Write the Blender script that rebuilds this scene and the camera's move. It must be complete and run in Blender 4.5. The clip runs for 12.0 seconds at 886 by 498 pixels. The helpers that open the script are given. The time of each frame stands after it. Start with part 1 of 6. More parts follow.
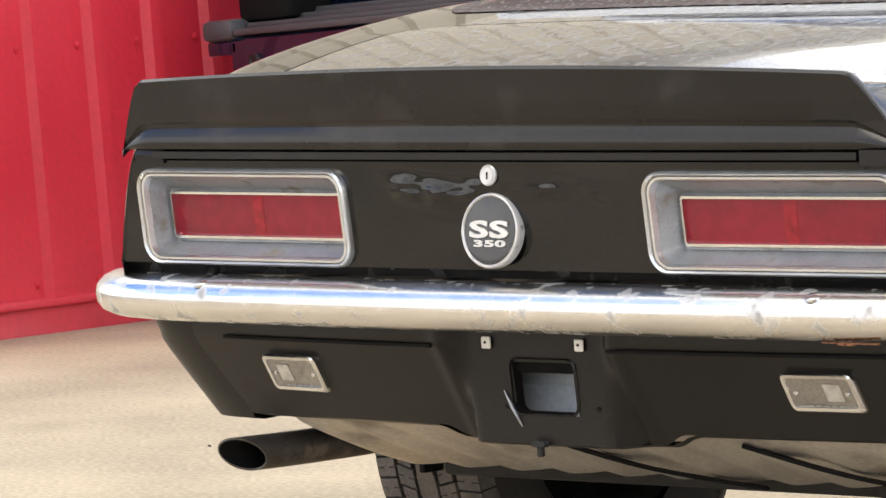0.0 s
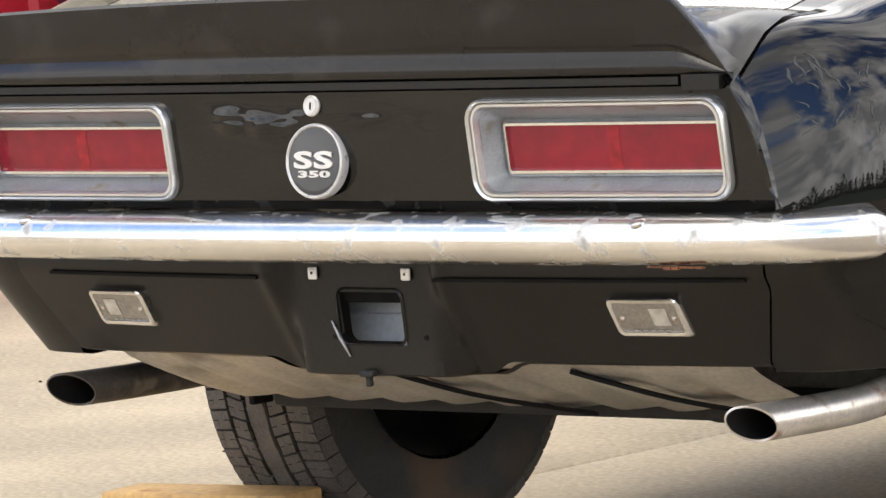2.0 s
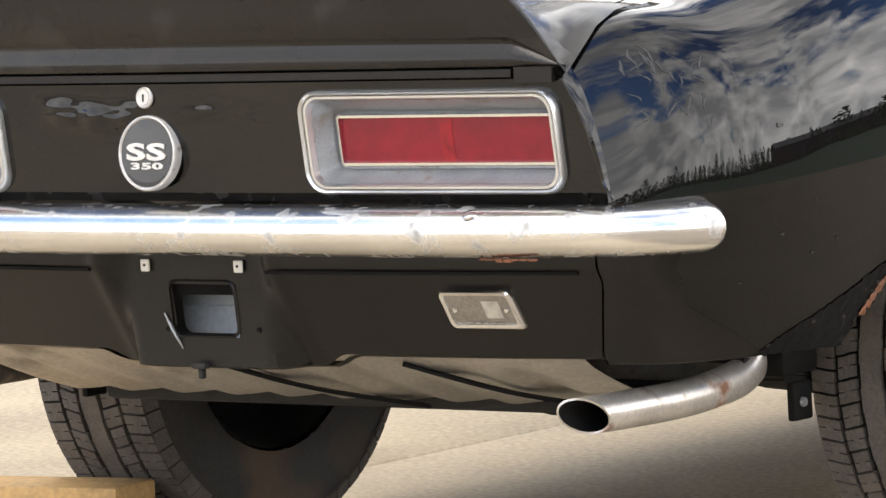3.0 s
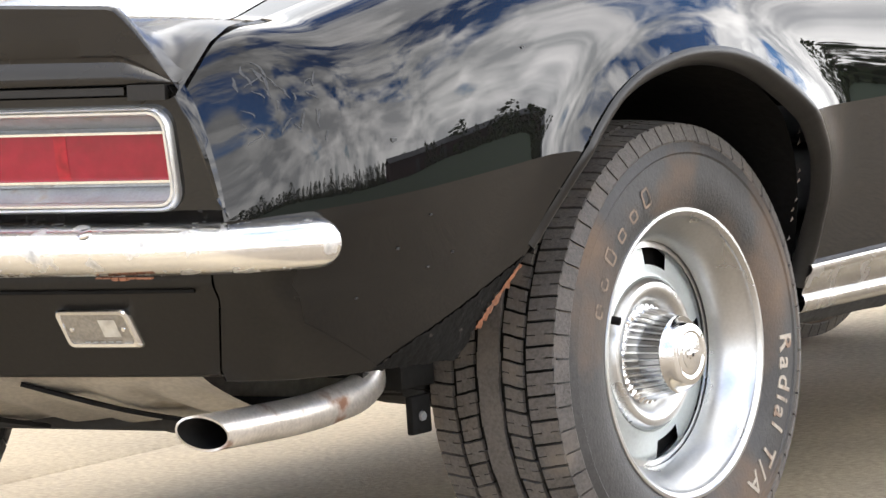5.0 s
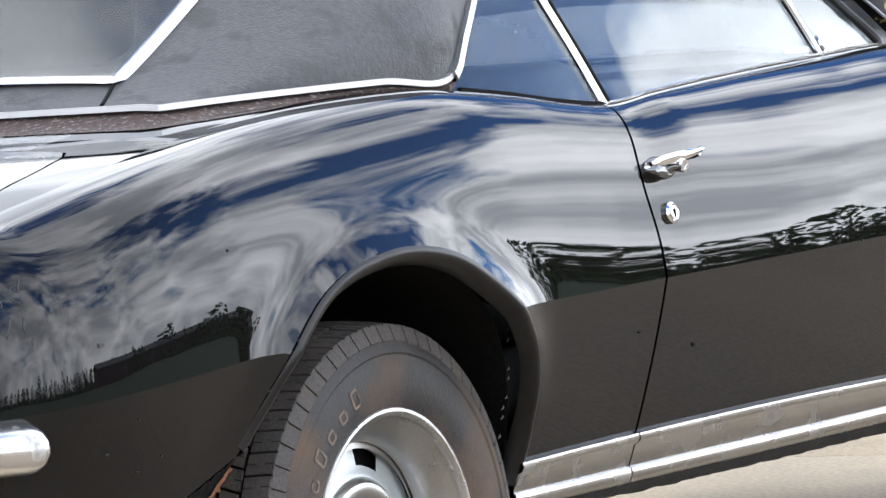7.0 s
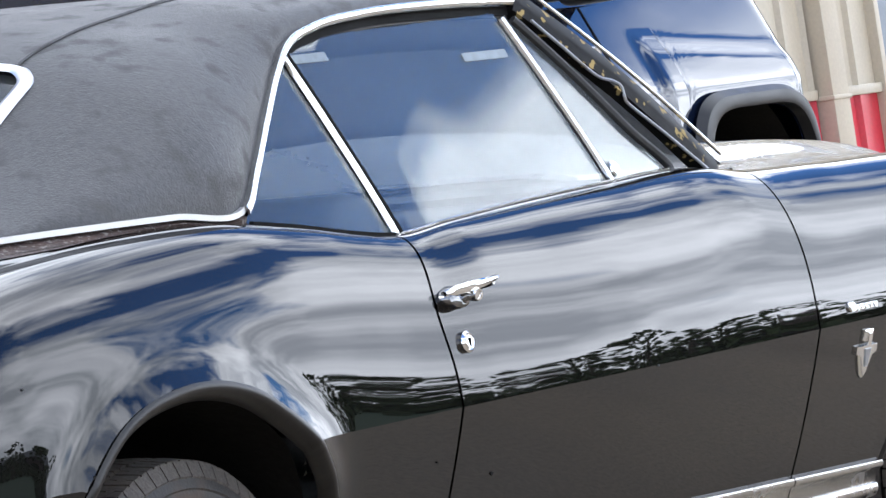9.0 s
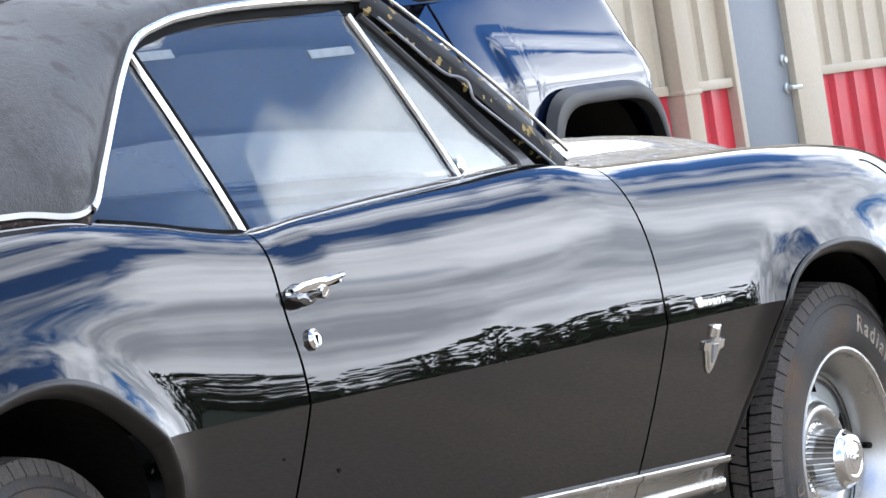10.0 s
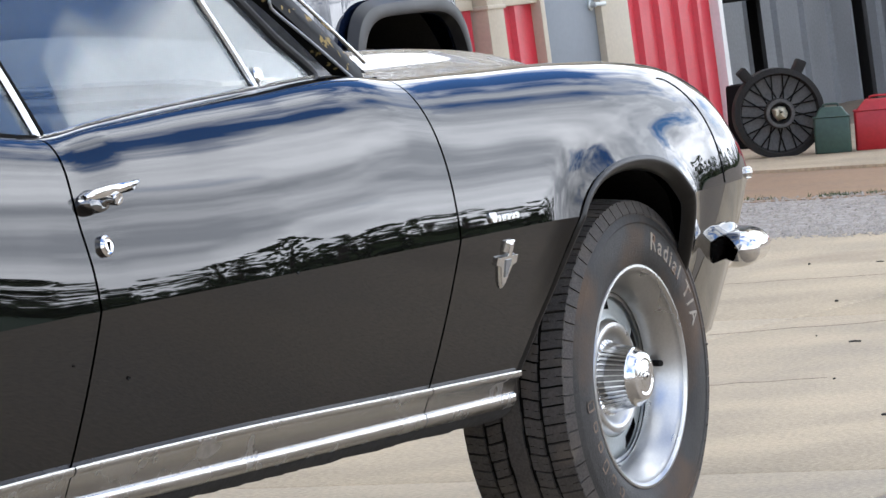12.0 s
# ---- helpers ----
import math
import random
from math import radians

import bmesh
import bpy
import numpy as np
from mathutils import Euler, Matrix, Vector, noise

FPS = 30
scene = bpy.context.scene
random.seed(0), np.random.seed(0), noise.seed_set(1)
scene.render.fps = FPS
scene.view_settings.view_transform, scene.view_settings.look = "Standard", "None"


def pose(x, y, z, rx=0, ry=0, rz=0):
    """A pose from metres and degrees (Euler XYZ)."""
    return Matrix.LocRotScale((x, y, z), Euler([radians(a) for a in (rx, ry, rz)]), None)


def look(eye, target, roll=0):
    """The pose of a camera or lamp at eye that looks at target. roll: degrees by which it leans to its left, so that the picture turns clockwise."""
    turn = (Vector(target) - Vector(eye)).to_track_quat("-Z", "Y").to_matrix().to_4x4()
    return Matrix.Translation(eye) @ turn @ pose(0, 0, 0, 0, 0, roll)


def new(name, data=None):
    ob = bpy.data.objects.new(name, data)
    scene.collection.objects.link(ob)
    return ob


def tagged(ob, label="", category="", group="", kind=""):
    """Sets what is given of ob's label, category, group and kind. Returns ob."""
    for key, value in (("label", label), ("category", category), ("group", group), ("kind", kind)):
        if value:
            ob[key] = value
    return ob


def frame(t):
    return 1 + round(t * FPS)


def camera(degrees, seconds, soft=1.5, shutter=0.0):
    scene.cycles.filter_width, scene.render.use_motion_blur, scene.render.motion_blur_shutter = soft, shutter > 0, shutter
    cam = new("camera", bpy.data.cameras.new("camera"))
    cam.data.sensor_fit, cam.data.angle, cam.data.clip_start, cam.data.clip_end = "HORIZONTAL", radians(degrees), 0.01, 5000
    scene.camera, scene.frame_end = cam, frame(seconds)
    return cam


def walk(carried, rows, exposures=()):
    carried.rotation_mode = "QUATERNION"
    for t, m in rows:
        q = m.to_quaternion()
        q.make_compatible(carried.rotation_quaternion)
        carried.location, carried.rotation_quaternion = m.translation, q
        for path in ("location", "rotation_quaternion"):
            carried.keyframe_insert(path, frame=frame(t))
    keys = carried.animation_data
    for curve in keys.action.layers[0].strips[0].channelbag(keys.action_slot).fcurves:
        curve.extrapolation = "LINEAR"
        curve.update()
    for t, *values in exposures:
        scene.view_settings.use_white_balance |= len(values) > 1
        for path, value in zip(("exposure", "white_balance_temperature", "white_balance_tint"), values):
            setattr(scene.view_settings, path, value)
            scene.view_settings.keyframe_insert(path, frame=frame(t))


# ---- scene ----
cam = camera(9.091, 12.0)
TILT = Matrix.Rotation(radians(3.2), 4, "Y")   # the yard falls away from the shed
STAND, REACH = (5.2533, -6.8443, 1.1928), 0.3925
ROWS = (
    (0.0, 42.193, -4.006, -2.655),
    (0.5, 41.936, -4.281, -2.843),
    (1.0, 41.599, -4.547, -3.212),
    (1.5, 41.154, -4.717, -3.475),
    (2.0, 40.521, -4.823, -3.577),
    (2.5, 39.749, -4.916, -3.469),
    (3.0, 38.890, -5.006, -3.360),
    (5.0, 35.130, -5.082, -3.834),
    (5.5, 34.206, -4.715, -3.985),
    (6.0, 33.393, -4.226, -4.100),
    (6.5, 32.715, -3.726, -4.309),
    (7.0, 32.135, -3.232, -4.652),
    (9.0, 30.007, -2.072, -5.829),
    (9.5, 29.278, -2.099, -5.997),
    (10.0, 28.513, -2.264, -5.959),
    (10.5, 27.793, -2.516, -5.727),
    (11.0, 27.205, -2.825, -5.369),
    (11.5, 26.793, -3.118, -5.009),
    (12.0, 26.569, -3.362, -4.647),
)


def aim(yaw, pitch, roll):
    """A camera at arm's length from someone who stands and turns."""
    turn = Matrix.Rotation(radians(yaw), 4, "Z")
    eye = Vector(STAND) + turn @ Vector((0, REACH * math.cos(radians(pitch)), 0))
    return TILT @ Matrix.Translation(eye) @ turn @ Matrix.Rotation(radians(90 + pitch), 4, "X") @ Matrix.Rotation(radians(roll), 4, "Z")


walk(cam, [(t, aim(a, b, c)) for t, a, b, c in ROWS],
     [(0, -.08, 6650, 10), (2, -.08, 6600, 10), (5, .38, 6450, 10), (7, -.1, 5950, 10), (9.5, -.28, 5750, 10), (12, -.6, 5850, 10)])

# ---- sky and sun ----
SUN_UP, SUN_ROUND = 48, 194        # degrees above the horizon; compass turn of the sun
world = bpy.data.worlds.new("sky")
scene.world = world
world.use_nodes = True
wt = world.node_tree
sky = wt.nodes.new("ShaderNodeTexSky")
sky.sky_type, sky.sun_disc = "NISHITA", False
sky.ozone_density, sky.dust_density = 3.0, 0.3
sky.sun_elevation, sky.sun_rotation = radians(SUN_UP), radians(SUN_ROUND)
way = wt.nodes.new("ShaderNodeTexCoord")
split = wt.nodes.new("ShaderNodeSeparateXYZ")
wt.links.new(way.outputs["Generated"], split.inputs[0])
lift = wt.nodes.new("ShaderNodeMath")
lift.operation = "MAXIMUM"
lift.inputs[1].default_value = 0.0
wt.links.new(split.outputs["Z"], lift.inputs[0])
lift2 = wt.nodes.new("ShaderNodeMath")
lift2.operation = "ADD"
lift2.inputs[1].default_value = 0.55
wt.links.new(lift.outputs[0], lift2.inputs[0])
flat = []
for axis in ("X", "Y"):
    d = wt.nodes.new("ShaderNodeMath")
    d.operation = "DIVIDE"
    wt.links.new(split.outputs[axis], d.inputs[0])
    wt.links.new(lift2.outputs[0], d.inputs[1])
    flat.append(d)
deck_at = wt.nodes.new("ShaderNodeCombineXYZ")
wt.links.new(flat[0].outputs[0], deck_at.inputs[0])
wt.links.new(flat[1].outputs[0], deck_at.inputs[1])


def sky_noise(scale, detail, seed):
    n = wt.nodes.new("ShaderNodeTexNoise")
    n.noise_dimensions = "4D"
    n.inputs["W"].default_value = seed
    n.inputs["Scale"].default_value = scale
    n.inputs["Detail"].default_value = detail
    n.inputs["Roughness"].default_value = 0.58
    n.inputs["Distortion"].default_value = 0.35
    wt.links.new(deck_at.outputs[0], n.inputs["Vector"])
    return n


cover = wt.nodes.new("ShaderNodeValToRGB")       # where clouds stand
cover.color_ramp.elements[0].position, cover.color_ramp.elements[1].position = 0.455, 0.555
ease = wt.nodes.new("ShaderNodeValToRGB")        # banks low down, gaps half way up, more cloud overhead
ease.color_ramp.interpolation = "EASE"
ease.color_ramp.elements[0].position, ease.color_ramp.elements[1].position = 0.03, 0.85
ease.color_ramp.elements[0].color, ease.color_ramp.elements[1].color = (.65, .65, .65, 1), (.57, .57, .57, 1)
gap = ease.color_ramp.elements.new(0.45)
gap.color = (.49, .49, .49, 1)
wt.links.new(lift.outputs[0], ease.inputs[0])
bank = wt.nodes.new("ShaderNodeMath")
bank.operation = "SUBTRACT"
bank.inputs[1].default_value = 0.5
wt.links.new(ease.outputs[0], bank.inputs[0])
banked = wt.nodes.new("ShaderNodeMath")
banked.operation = "ADD"
wt.links.new(sky_noise(3.1, 10, 5.1).outputs["Fac"], banked.inputs[0])
wt.links.new(bank.outputs[0], banked.inputs[1])
wt.links.new(banked.outputs[0], cover.inputs[0])
blue = wt.nodes.new("ShaderNodeMix")
blue.data_type, blue.blend_type = "RGBA", "MULTIPLY"
blue.inputs[0].default_value = 1.0
blue.inputs[7].default_value = (1.45, 1.95, 2.65, 1)
wt.links.new(sky.outputs[0], blue.inputs[6])
tone = wt.nodes.new("ShaderNodeValToRGB")        # grey bellies to white heads
tone.color_ramp.elements[0].position, tone.color_ramp.elements[1].position = 0.41, 0.69
tone.color_ramp.elements[0].color = (17, 17.2, 17.6, 1)
tone.color_ramp.elements[1].color = (43, 42, 41, 1)
wt.links.new(sky_noise(5.2, 9, 8.4).outputs["Fac"], tone.inputs[0])
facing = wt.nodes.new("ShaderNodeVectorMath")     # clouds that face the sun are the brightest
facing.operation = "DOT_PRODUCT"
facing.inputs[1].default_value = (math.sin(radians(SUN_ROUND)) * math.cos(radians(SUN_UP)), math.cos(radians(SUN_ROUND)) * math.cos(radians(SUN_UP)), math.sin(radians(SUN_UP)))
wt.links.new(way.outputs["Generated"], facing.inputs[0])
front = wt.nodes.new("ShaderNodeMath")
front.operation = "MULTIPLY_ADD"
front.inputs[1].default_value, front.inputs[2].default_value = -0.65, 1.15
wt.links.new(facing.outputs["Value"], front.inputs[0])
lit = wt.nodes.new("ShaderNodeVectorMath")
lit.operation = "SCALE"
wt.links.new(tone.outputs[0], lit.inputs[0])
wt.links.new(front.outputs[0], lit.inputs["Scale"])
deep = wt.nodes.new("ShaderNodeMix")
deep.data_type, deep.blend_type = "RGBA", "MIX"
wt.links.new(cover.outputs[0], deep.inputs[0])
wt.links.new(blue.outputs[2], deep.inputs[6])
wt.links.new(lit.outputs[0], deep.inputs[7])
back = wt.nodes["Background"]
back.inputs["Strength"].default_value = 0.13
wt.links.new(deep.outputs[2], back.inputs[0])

sun = new("sun", bpy.data.lights.new("sun", "SUN"))
sun.data.energy, sun.data.angle, sun.data.color = 1.7, radians(28), (1.0, 0.93, 0.82)
a = radians(SUN_ROUND)
sun_from = Vector((math.sin(a) * math.cos(radians(SUN_UP)), math.cos(a) * math.cos(radians(SUN_UP)), math.sin(radians(SUN_UP))))
sun.matrix_world = look(sun_from * 60, (0, 0, 0))

# ---- materials ----
def mat(name, colour, rough=0.5, metal=0.0, vary=0.25, scale=6.0, fine=60.0, bump=0.0, bump_scale=80.0, coat=0.0, dirt=None, dirt_at=0.6, dirt_scale=3.0, spread=0.06, rough_vary=0.15):
    """A surface with variation at two scales, and stains of the colour dirt where a coarse noise passes dirt_at."""
    m = bpy.data.materials.new(name)
    m.use_nodes = True
    t = m.node_tree
    b = t.nodes["Principled BSDF"]
    co = t.nodes.new("ShaderNodeTexCoord")

    def noise_of(s, detail=5.0):
        n = t.nodes.new("ShaderNodeTexNoise")
        n.inputs["Scale"].default_value, n.inputs["Detail"].default_value = s, detail
        t.links.new(co.outputs["Object"], n.inputs["Vector"])
        return n

    coarse, grain = noise_of(scale), noise_of(fine, 3.0)
    mixed = t.nodes.new("ShaderNodeMath")
    mixed.operation = "MULTIPLY_ADD"
    mixed.inputs[1].default_value, mixed.inputs[2].default_value = 0.6, 0.2
    both = t.nodes.new("ShaderNodeMath")
    both.operation = "ADD"
    t.links.new(coarse.outputs["Fac"], both.inputs[0])
    t.links.new(grain.outputs["Fac"], both.inputs[1])
    t.links.new(both.outputs[0], mixed.inputs[0])
    ramp = t.nodes.new("ShaderNodeValToRGB")
    ramp.color_ramp.elements[0].position, ramp.color_ramp.elements[1].position = 0.55, 0.95
    lo, hi = [tuple(min(1.0, max(0.0, c * k)) for c in colour) + (1,) for k in (1 - vary, 1 + vary)]
    ramp.color_ramp.elements[0].color, ramp.color_ramp.elements[1].color = lo, hi
    t.links.new(mixed.outputs[0], ramp.inputs[0])
    out = ramp.outputs[0]
    rr = t.nodes.new("ShaderNodeMapRange")
    rr.inputs["To Min"].default_value, rr.inputs["To Max"].default_value = max(0.02, rough * (1 - rough_vary)), min(1, rough * (1 + rough_vary))
    rr.inputs["From Min"].default_value, rr.inputs["From Max"].default_value = 0.3, 0.7
    t.links.new(coarse.outputs["Fac"], rr.inputs["Value"])
    rough_out = rr.outputs[0]
    if dirt:
        stain = noise_of(dirt_scale, 8.0)
        edge = t.nodes.new("ShaderNodeMapRange")
        edge.inputs["From Min"].default_value, edge.inputs["From Max"].default_value = dirt_at, dirt_at + spread
        t.links.new(stain.outputs["Fac"], edge.inputs["Value"])
        mix = t.nodes.new("ShaderNodeMix")
        mix.data_type = "RGBA"
        t.links.new(edge.outputs[0], mix.inputs[0])
        t.links.new(out, mix.inputs[6])
        mix.inputs[7].default_value = (*dirt, 1)
        out = mix.outputs[2]
        mr = t.nodes.new("ShaderNodeMix")
        t.links.new(edge.outputs[0], mr.inputs[0])
        t.links.new(rough_out, mr.inputs[2])
        mr.inputs[3].default_value = min(0.9, rough + 0.35)
        rough_out = mr.outputs[0]
        if metal:
            mm = t.nodes.new("ShaderNodeMix")
            t.links.new(edge.outputs[0], mm.inputs[0])
            mm.inputs[2].default_value, mm.inputs[3].default_value = metal, metal * 0.2
            t.links.new(mm.outputs[0], b.inputs["Metallic"])
    t.links.new(out, b.inputs["Base Color"])
    t.links.new(rough_out, b.inputs["Roughness"])
    if not (dirt and metal):
        b.inputs["Metallic"].default_value = metal
    if coat:
        b.inputs["Coat Weight"].default_value, b.inputs["Coat Roughness"].default_value = coat, 0.03
    if bump:
        bn = noise_of(bump_scale, 4.0)
        bp = t.nodes.new("ShaderNodeBump")
        bp.inputs["Strength"].default_value, bp.inputs["Distance"].default_value = bump, 0.004
        t.links.new(bn.outputs["Fac"], bp.inputs["Height"])
        t.links.new(bp.outputs[0], b.inputs["Normal"])
    return m


def glass(name, colour=(0.9, 0.95, 0.95), rough=0.0):
    m = mat(name, colour, 0.02, vary=0.02)
    b = m.node_tree.nodes["Principled BSDF"]
    b.inputs["Transmission Weight"].default_value, b.inputs["IOR"].default_value = 1.0, 1.36
    for l in list(b.inputs["Roughness"].links):
        m.node_tree.links.remove(l)
    b.inputs["Roughness"].default_value = rough
    return m


PAINT = mat("black paint", (0.0045, 0.0042, 0.004), 0.05, vary=0.3, scale=2.5, fine=300, coat=1.0, dirt=(0.02, 0.018, 0.015), dirt_at=0.72, dirt_scale=9, spread=0.2)
for socket, value in (("Specular IOR Level", 0.0), ("Coat IOR", 1.47), ("Coat Roughness", 0.012)):
    PAINT.node_tree.nodes["Principled BSDF"].inputs[socket].default_value = value


def waves(m, scale, depth):
    """Shallow waves of old hand-straightened sheet metal."""
    t = m.node_tree
    co, n, bp = t.nodes.new("ShaderNodeTexCoord"), t.nodes.new("ShaderNodeTexNoise"), t.nodes.new("ShaderNodeBump")
    n.inputs["Scale"].default_value, n.inputs["Detail"].default_value, n.inputs["Roughness"].default_value = scale, 1.0, 0.4
    bp.inputs["Strength"].default_value, bp.inputs["Distance"].default_value = 1.0, depth
    t.links.new(co.outputs["Object"], n.inputs["Vector"])
    t.links.new(n.outputs["Fac"], bp.inputs["Height"])
    for socket in ("Normal", "Coat Normal"):
        t.links.new(bp.outputs[0], t.nodes["Principled BSDF"].inputs[socket])


waves(PAINT, 4.0, 0.0007)
ALUMINIUM = mat("satin aluminium trim", (0.66, 0.66, 0.65), 0.34, 0.95, vary=0.06, scale=20, fine=300)
PAINT_DULL = mat("dusty black paint", (0.0078, 0.0066, 0.0058), 0.28, vary=0.35, scale=5, fine=120, bump=0.03, dirt=(0.032, 0.028, 0.023), dirt_at=0.58, dirt_scale=7, spread=0.16, coat=0.2)
DUST = mat("weathered dark paint", (0.04, 0.038, 0.034), 0.18, vary=0.4, scale=14, fine=160, coat=0.8, dirt=(0.17, 0.16, 0.14), dirt_at=0.46, dirt_scale=48, spread=0.35)
SATIN = mat("satin black primer", (0.009, 0.0080, 0.0070), 0.34, vary=0.35, scale=4, fine=160, bump=0.04, dirt=(0.022, 0.019, 0.016), dirt_at=0.6, dirt_scale=6, spread=0.2)
CHROME = mat("worn chrome", (0.80, 0.79, 0.77), 0.07, 1.0, vary=0.06, scale=10, fine=200, dirt=(0.30, 0.27, 0.22), dirt_at=0.68, dirt_scale=18, spread=0.14)
WHEEL_BRIGHT = mat("satin bright wheel ring", (0.52, 0.52, 0.51), 0.30, 1.0, vary=0.08, scale=12, fine=200)
LENS_GLOW = mat("white reflector seen through glass", (0.48, 0.46, 0.41), 0.15, 0.3, vary=0.2, scale=60, coat=1.0)
LETTER_WORN = mat("nearly worn off letters", (0.17, 0.125, 0.09), 0.75, vary=0.4, scale=60, fine=300, dirt=(0.06, 0.05, 0.04), dirt_at=0.5, dirt_scale=50, spread=0.1)
BRIGHT = mat("bright trim", (0.78, 0.78, 0.77), 0.16, 1.0, vary=0.08, scale=20, fine=300)
CHROME_DIRTY = mat("scuffed bumper chrome", (0.78, 0.77, 0.75), 0.23, 1.0, vary=0.08, scale=14, fine=260, dirt=(0.30, 0.29, 0.27), dirt_at=0.575, dirt_scale=26, spread=0.16)
ROCKER = mat("dusty satin moulding", (0.50, 0.485, 0.46), 0.26, 1.0, vary=0.12, scale=9, fine=240, dirt=(0.30, 0.27, 0.23), dirt_at=0.60, dirt_scale=14, spread=0.2)
STEEL = mat("silver wheel paint", (0.48, 0.51, 0.50), 0.36, 0.55, vary=0.1, scale=14, fine=200)
ZINC = mat("galvanised tank", (0.46, 0.43, 0.38), 0.42, 0.5, vary=0.25, scale=8, fine=120, bump=0.05, dirt=(0.2, 0.17, 0.13), dirt_at=0.58, dirt_scale=7, spread=0.15)
RUBBER = mat("tyre rubber", (0.026, 0.024, 0.022), 0.6, vary=0.4, scale=12, fine=150, bump=0.25, bump_scale=220, dirt=(0.115, 0.080, 0.054), dirt_at=0.50, dirt_scale=5, spread=0.16)
TREAD = mat("worn tread rubber", (0.075, 0.066, 0.058), 0.75, vary=0.45, scale=16, fine=220, bump=0.35, bump_scale=260, dirt=(0.14, 0.115, 0.09), dirt_at=0.55, dirt_scale=11, spread=0.2)
LETTER = mat("faded white letters", (0.30, 0.26, 0.21), 0.7, vary=0.3, scale=40, fine=300, dirt=(0.2, 0.13, 0.09), dirt_at=0.55, dirt_scale=30, spread=0.1)
BADGE_PALE = mat("pale badge metal", (0.56, 0.54, 0.51), 0.3, 0.4, vary=0.15, scale=40)
WHITE = mat("white enamel", (0.78, 0.77, 0.74), 0.35, vary=0.06)
VINYL = mat("black vinyl roof cloth", (0.044, 0.043, 0.043), 0.50, vary=0.5, scale=9, fine=110, bump=0.45, bump_scale=260, dirt=(0.062, 0.060, 0.058), dirt_at=0.56, dirt_scale=16, spread=0.14)
BLACK = mat("flat black", (0.007, 0.0067, 0.0064), 0.75, vary=0.4, scale=8, fine=90, bump=0.1)
# rough black for the rear corner; a dark reflection put into the colour
CORNER_DARK = mat("near-black corner patch", (0.006, 0.006, 0.006), 0.5, vary=0.4, scale=20, fine=140, bump=0.5, bump_scale=70, dirt=(0.05, 0.045, 0.04), dirt_at=0.64, dirt_scale=60, spread=0.05)
PALE_PATCH = mat("pale sticker", (0.42, 0.48, 0.52), 0.4, vary=0.2, scale=40)
WAX = mat("dried wax", (0.03, 0.03, 0.03), 0.6, vary=0.3, scale=60, fine=300)
CORNER_DARK.node_tree.nodes["Principled BSDF"].inputs["Specular IOR Level"].default_value = 0.1
for m, shine in ((SATIN, .28), (PAINT_DULL, .28), (BLACK, .12)):
    m.node_tree.nodes["Principled BSDF"].inputs["Specular IOR Level"].default_value = shine
SOOT = mat("underbody black", (0.013, 0.012, 0.011), 0.85, vary=0.5, scale=9, fine=100, bump=0.5, bump_scale=60)
# near-black, low gloss: deep shade inside recesses put into their colour
RECESS_BLACK = mat("near-black recess shade", (0.006, 0.0055, 0.005), 0.9, vary=0.5, scale=9, fine=100, bump=0.4, bump_scale=60)
RECESS_BLACK.node_tree.nodes["Principled BSDF"].inputs["Specular IOR Level"].default_value = 0.1
PIPE = mat("weathered exhaust steel", (0.60, 0.56, 0.51), 0.32, 0.7, vary=0.2, scale=20, fine=200, bump=0.06, dirt=(0.22, 0.11, 0.065), dirt_at=0.57, dirt_scale=16, spread=0.1)
TANK_GREY = mat("blue-grey tank paint", (0.38, 0.42, 0.46), 0.35, 0.2, vary=0.2, scale=12, fine=120)
PIPE_DARK = mat("sooty exhaust steel", (0.085, 0.075, 0.065), 0.5, 0.6, vary=0.3, scale=20, fine=160, bump=0.12, dirt=(0.15, 0.12, 0.09), dirt_at=0.55, dirt_scale=22, spread=0.1)
RUST = mat("flaking rust", (0.17, 0.07, 0.035), 0.85, vary=0.5, scale=40, fine=300, bump=0.6, bump_scale=120)
HOUSING = mat("brushed lamp housing", (0.30, 0.31, 0.32), 0.34, 0.55, vary=0.2, scale=30, fine=260, dirt=(0.2, 0.17, 0.13), dirt_at=0.58, dirt_scale=24, spread=0.12)
RED_LENS = mat("red lamp plastic", (0.20, 0.004, 0.016), 0.12, vary=0.2, scale=5, fine=40, coat=0.15)
RED_HOT = mat("red reflector plastic", (0.24, 0.004, 0.013), 0.14, vary=0.3, scale=30, coat=0.15)
CLEAR_LENS = mat("ribbed clear lens", (0.20, 0.18, 0.15), 0.18, 0.1, vary=0.25, scale=25, fine=200, bump=0.3, bump_scale=160, coat=1.0)
BADGE_BLACK = mat("badge black enamel", (0.016, 0.016, 0.017), 0.3, vary=0.2, coat=0.5)
FLOCK = mat("trim black", (0.02, 0.019, 0.018), 0.6, vary=0.3)
PEEL = mat("peeling yellow-black paint", (0.006, 0.0055, 0.005), 0.5, vary=0.4, scale=20, fine=120, dirt=(0.34, 0.25, 0.10), dirt_at=0.615, dirt_scale=55, spread=0.02)
SEAT = mat("dark seat vinyl", (0.05, 0.048, 0.047), 0.5, vary=0.2, scale=8, fine=160, bump=0.15)
PANE = glass("window glass", (0.86, 0.92, 0.92))
PANE.node_tree.nodes["Principled BSDF"].inputs["Transmission Weight"].default_value = 0.972   # a film of dust
PEEL.node_tree.nodes["Principled BSDF"].inputs["Specular IOR Level"].default_value = 0.15
SMOKE = mat("dull dark chrome", (0.22, 0.22, 0.22), 0.12, 1.0, vary=0.15, scale=20)


